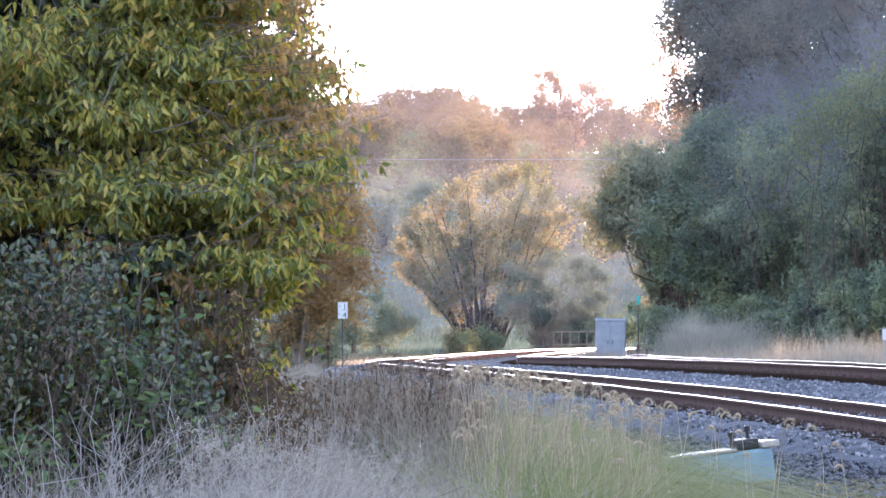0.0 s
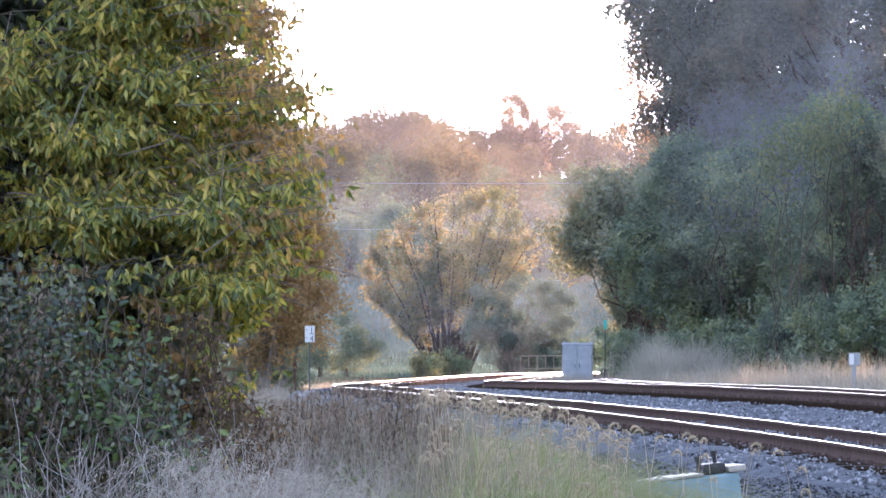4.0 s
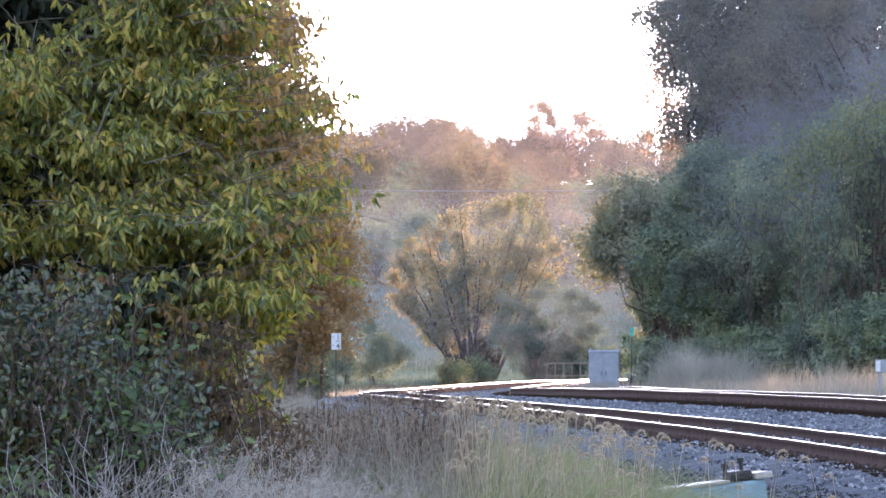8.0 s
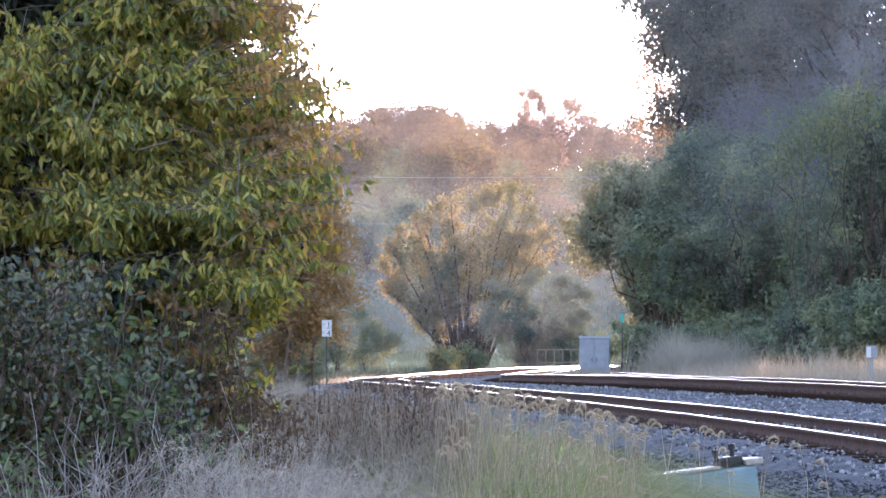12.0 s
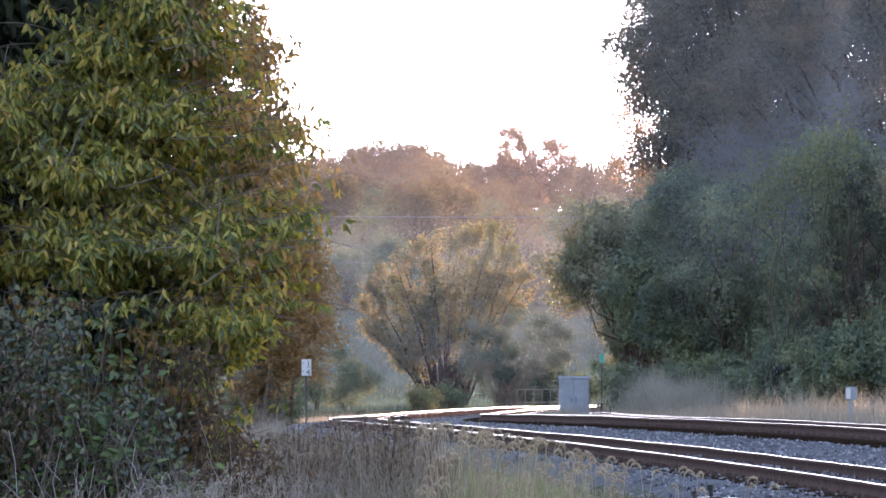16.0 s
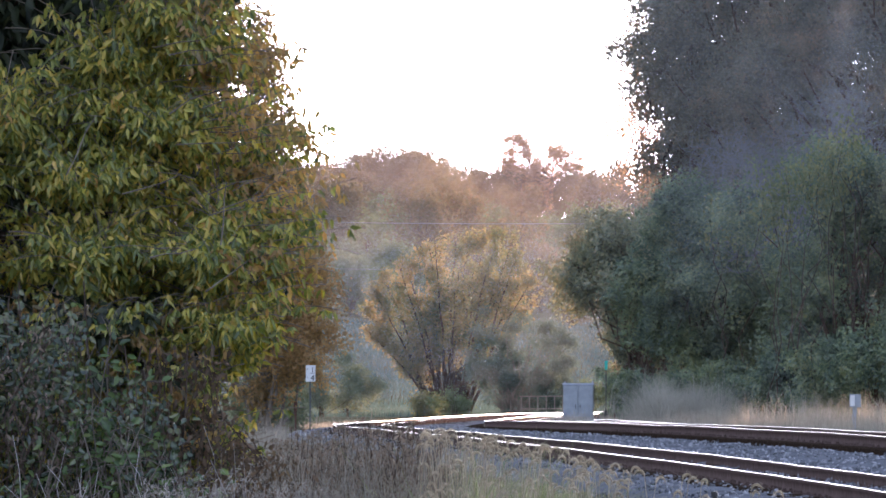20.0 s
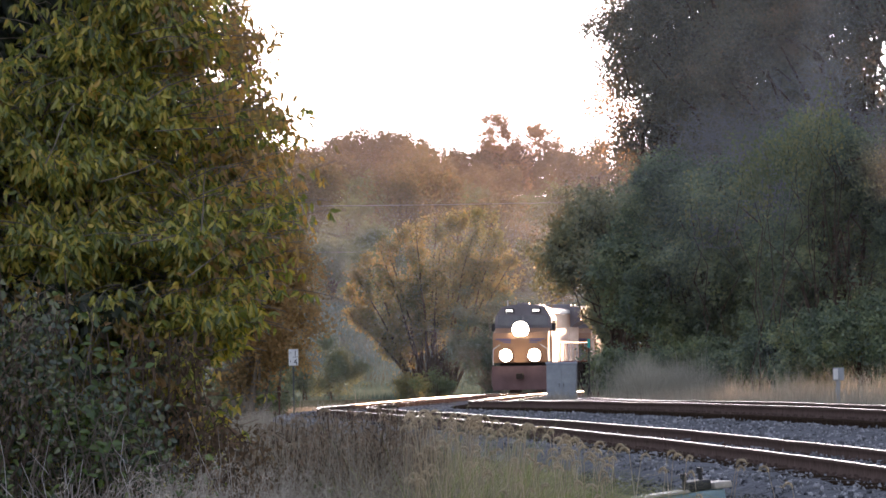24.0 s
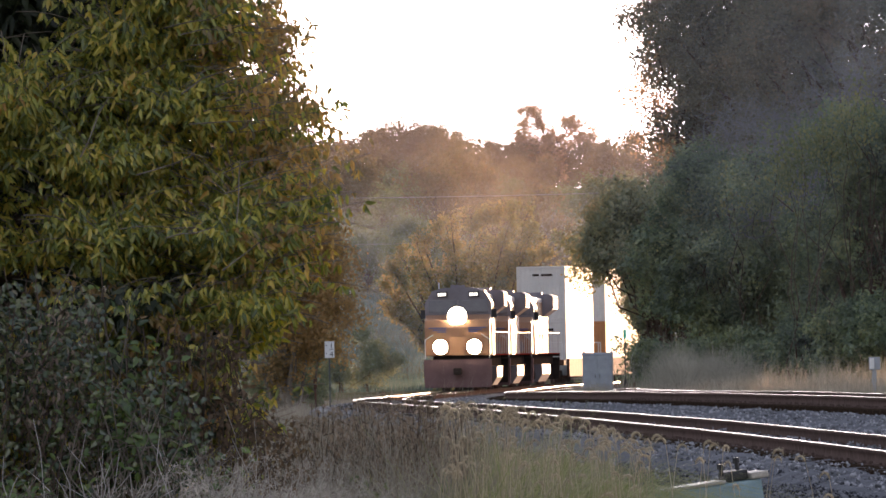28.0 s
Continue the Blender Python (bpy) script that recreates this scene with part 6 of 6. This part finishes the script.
    # two three-axle bogies
    for yc in (-6.6, 6.6):
        bm = bmesh.new()
        for s in (-1, 1):
            prism(bm, [(yc - 2.3, 0.55), (yc + 2.3, 0.55), (yc + 2.3, 0.85), (yc + 1.2, 1.05), (yc - 1.2, 1.05), (yc - 2.3, 0.85)], "x", s * 1.1 - 0.09, s * 1.1 + 0.09)
        bogie = part("bogie_frame", bm, M_UNDER, t)
        for dy in (-1.85, 0.0, 1.85):
            bm = bmesh.new()
            for s in (-1, 1):
                rod(bm, (s * 0.68, yc + dy, 0.53), (s * 0.82, yc + dy, 0.53), 0.53, 24)
                rod(bm, (s * 0.64, yc + dy, 0.53), (s * 0.68, yc + dy, 0.53), 0.555, 24)
            rod(bm, (-0.7, yc + dy, 0.53), (0.7, yc + dy, 0.53), 0.09, 10)
            part("wheelset", bm, M_RAIL, bogie)
            for s in (-1, 1):
                boxpart("axle_box", (s * 1.12 - 0.12, yc + dy - 0.18, 0.36), (s * 1.12 + 0.12, yc + dy + 0.18, 0.7), M_UNDER, bogie, 0.03)
    return t


def container(label, material, length):
    """A ribbed box 2.59 m wide and 2.9 m high, its front end at -y, its floor at z = 0."""
    t = thing("container", label, "container", group="stacked containers")
    w, h = 1.295, 2.9
    y0, y1 = -length / 2, length / 2
    boxpart("shell", (-w + 0.04, y0 + 0.05, 0.12), (w - 0.04, y1 - 0.05, h - 0.05), material, t, 0.01)
    for s in (-1, 1):
        for y in (y0, y1 - 0.16):
            lo, hi = sorted((s * w, s * (w - 0.16)))
            boxpart("corner_post", (lo, y, 0), (hi, y + 0.16, h), material, t, 0.008)
    for z in (0.0, h - 0.13):
        for s in (-1, 1):
            lo, hi = sorted((s * w, s * (w - 0.1)))
            boxpart("side_rail", (lo, y0 + 0.161, z), (hi, y1 - 0.161, z + 0.13), material, t, 0.006)
        for y in (y0, y1 - 0.1):
            boxpart("end_rail", (-w + 0.161, y, z), (w - 0.161, y + 0.1, z + 0.13), material, t, 0.006)

    def sheet(name, length_, at_, depth):
        bm = bmesh.new()
        n = max(6, int(length_ / 0.27))
        cols = []
        for k in range(n * 4 + 1):
            u = -length_ / 2 + length_ * k / (n * 4)
            o = depth if k % 4 in (1, 2) else 0.0
            cols.append((bm.verts.new((u, -o, 0.135)), bm.verts.new((u, -o, h - 0.135))))
        for (a0, a1), (b0, b1) in zip(cols[:-1], cols[1:]):
            bm.faces.new((a0, b0, b1, a1))
        ob = part(name, bm, material, t)
        ob.matrix_basis = at_
    for s in (-1, 1):
        sheet("side_wall", length - 0.34, pose(s * (w - 0.012), 0, 0, 0, 0, 90 * s), 0.002)
    sheet("end_wall", 2 * w - 0.34, pose(0, y0 + 0.048, 0), 0.02)
    for x0, x1 in ((-0.45, -0.1), (0.0, 0.62)):
        boxpart("lettering_bar", (x0, y0 + 0.01, h - 0.52), (x1, y0 + 0.016, h - 0.4), M_UNDER, t, 0.0, "dark bar of lettering")
    return t


def well_car(label):
    t = thing("well_car", label, "freight wagon", group="well cars")
    L = 10.9
    for s in (-1, 1):
        lo, hi = sorted((s * 1.36, s * 1.5))
        boxpart("side_sill", (lo, -L + 2.2, 0.4), (hi, L - 2.2, 1.35), M_RUST, t, 0.02)
    boxpart("well_floor", (-1.36, -L + 2.4, 0.36), (1.36, L - 2.4, 0.46), M_RUST, t, 0.01)
    for e in (-1, 1):
        lo, hi = sorted((e * (L - 2.2), e * (L - 0.2)))
        boxpart("end_platform", (-1.4, lo, 1.0), (1.4, hi, 1.3), M_RUST, t, 0.03)
        bm = bmesh.new()
        for s in (-1, 1):
            rod(bm, (s * 1.3, e * (L - 0.3), 1.3), (s * 1.3, e * (L - 0.3), 2.2), 0.025)
        rod(bm, (-1.3, e * (L - 0.3), 2.2), (1.3, e * (L - 0.3), 2.2), 0.025)
        part("end_rail", bm, M_WHITE, t)
        boxpart("coupler", (-0.15, e * (L - 0.1) - 0.4, 0.75), (0.15, e * (L - 0.1) + 0.4, 1.05), M_UNDER, t, 0.04)
        bm = bmesh.new()
        for s in (-1, 1):
            box(bm, (s * 1.0 - 0.08, e * (L - 1.3) - 1.2, 0.4), (s * 1.0 + 0.08, e * (L - 1.3) + 1.2, 0.75), 0.03)
        bogie = part("bogie_frame", bm, M_UNDER, t)
        for dy in (-0.9, 0.9):
            bm = bmesh.new()
            for s in (-1, 1):
                rod(bm, (s * 0.68, e * (L - 1.3) + dy, 0.46), (s * 0.82, e * (L - 1.3) + dy, 0.46), 0.46, 20)
            rod(bm, (-0.7, e * (L - 1.3) + dy, 0.46), (0.7, e * (L - 1.3) + dy, 0.46), 0.08, 10)
            part("wheelset", bm, M_RAIL, bogie)
    return t


TRAIN = []
lead = locomotive("yellow and grey diesel locomotive with glaring headlights", True)
TRAIN.append((lead, 11.15, 0.0))
for k in (1, 2):
    TRAIN.append((locomotive("trailing yellow and grey diesel locomotive, lamps off", False), 11.15 + 22.3 * k, 0.0))
CAR = 22.4
for k in range(3):
    mid = 66.9 + 3.4 + CAR * (k + 0.5)
    TRAIN.append((well_car("rusty well car carrying two stacked containers"), mid, 0.0))
    c1 = container("white container in the well of the car" if k != 1 else "container in the well of the car, orange in place of backlight", M_CONT if k != 1 else M_CONT2, 16.15)
    c2 = container("white container stacked on top of another" if k != 2 else "container stacked on top of another, orange in place of backlight", M_CONT if k != 2 else M_CONT2, 16.15)
    TRAIN.append((c1, mid, 0.47))
    TRAIN.append((c2, mid, 0.47 + 2.9))

# warm exhaust haze that travels above each locomotive
M_EXHAUST = mist_mat("exhaust_haze", (0.46, 0.4, 0.36), (0.0, 0.11), 0.35, 0.3, 0.7, (1, 0.3, 0.7), (0.5, 0.5))
for k in range(3):
    bm = bmesh.new()
    vs = [[bm.verts.new((-3.6 + 7.2 * i / 6, 0.4 * math.sin(i * 1.9 + j * 1.3), 9.0 * j / 6)) for j in range(7)] for i in range(7)]
    for i in range(6):
        for j in range(6):
            bm.faces.new((vs[i][j], vs[i + 1][j], vs[i + 1][j + 1], vs[i][j + 1]))
    puff = part("exhaust_haze", bm, M_EXHAUST, None, "", True)
    tagged(puff, "brownish exhaust haze rising over a locomotive", "smoke", kind="stuff")
    TRAIN.append((puff, 9.0 + 22.3 * k, 4.3))

# distance along the track, counted from 92 m ahead
ARC_D = np.arange(92.0, 1400.0, 1.0)
ARC_S = np.concatenate([[0], np.cumsum(np.sqrt(1 + np.diff(nx(ARC_D)) ** 2))])


def train_pose(nose_d, back, lift, half):
    s0 = float(np.interp(nose_d, ARC_D, ARC_S))
    ends = []
    for o in (-half, half):
        d = float(np.interp(s0 + back + o, ARC_S, ARC_D))
        ends.append(Vector((float(nx(d)), d, float(nz(d)))))
    p = (ends[0] + ends[1]) / 2
    v = ends[1] - ends[0]
    return pose(p.x, p.y, p.z + lift, math.degrees(math.atan2(v.z, v.xy.length)), 0, math.degrees(math.atan2(-v.x, v.y)))


SPEED = 20.5
NOSE_AT_END = 465.0


def motions():
    for ob, back, lift in TRAIN:
        rows = []
        for k in range(29):
            t = float(k)
            s_end = float(np.interp(NOSE_AT_END, ARC_D, ARC_S))
            nose = float(np.interp(s_end + SPEED * (28 - t), ARC_S, ARC_D))
            rows.append((t, train_pose(nose, back, lift, 6.6)))
        walk(ob, rows)


motions()
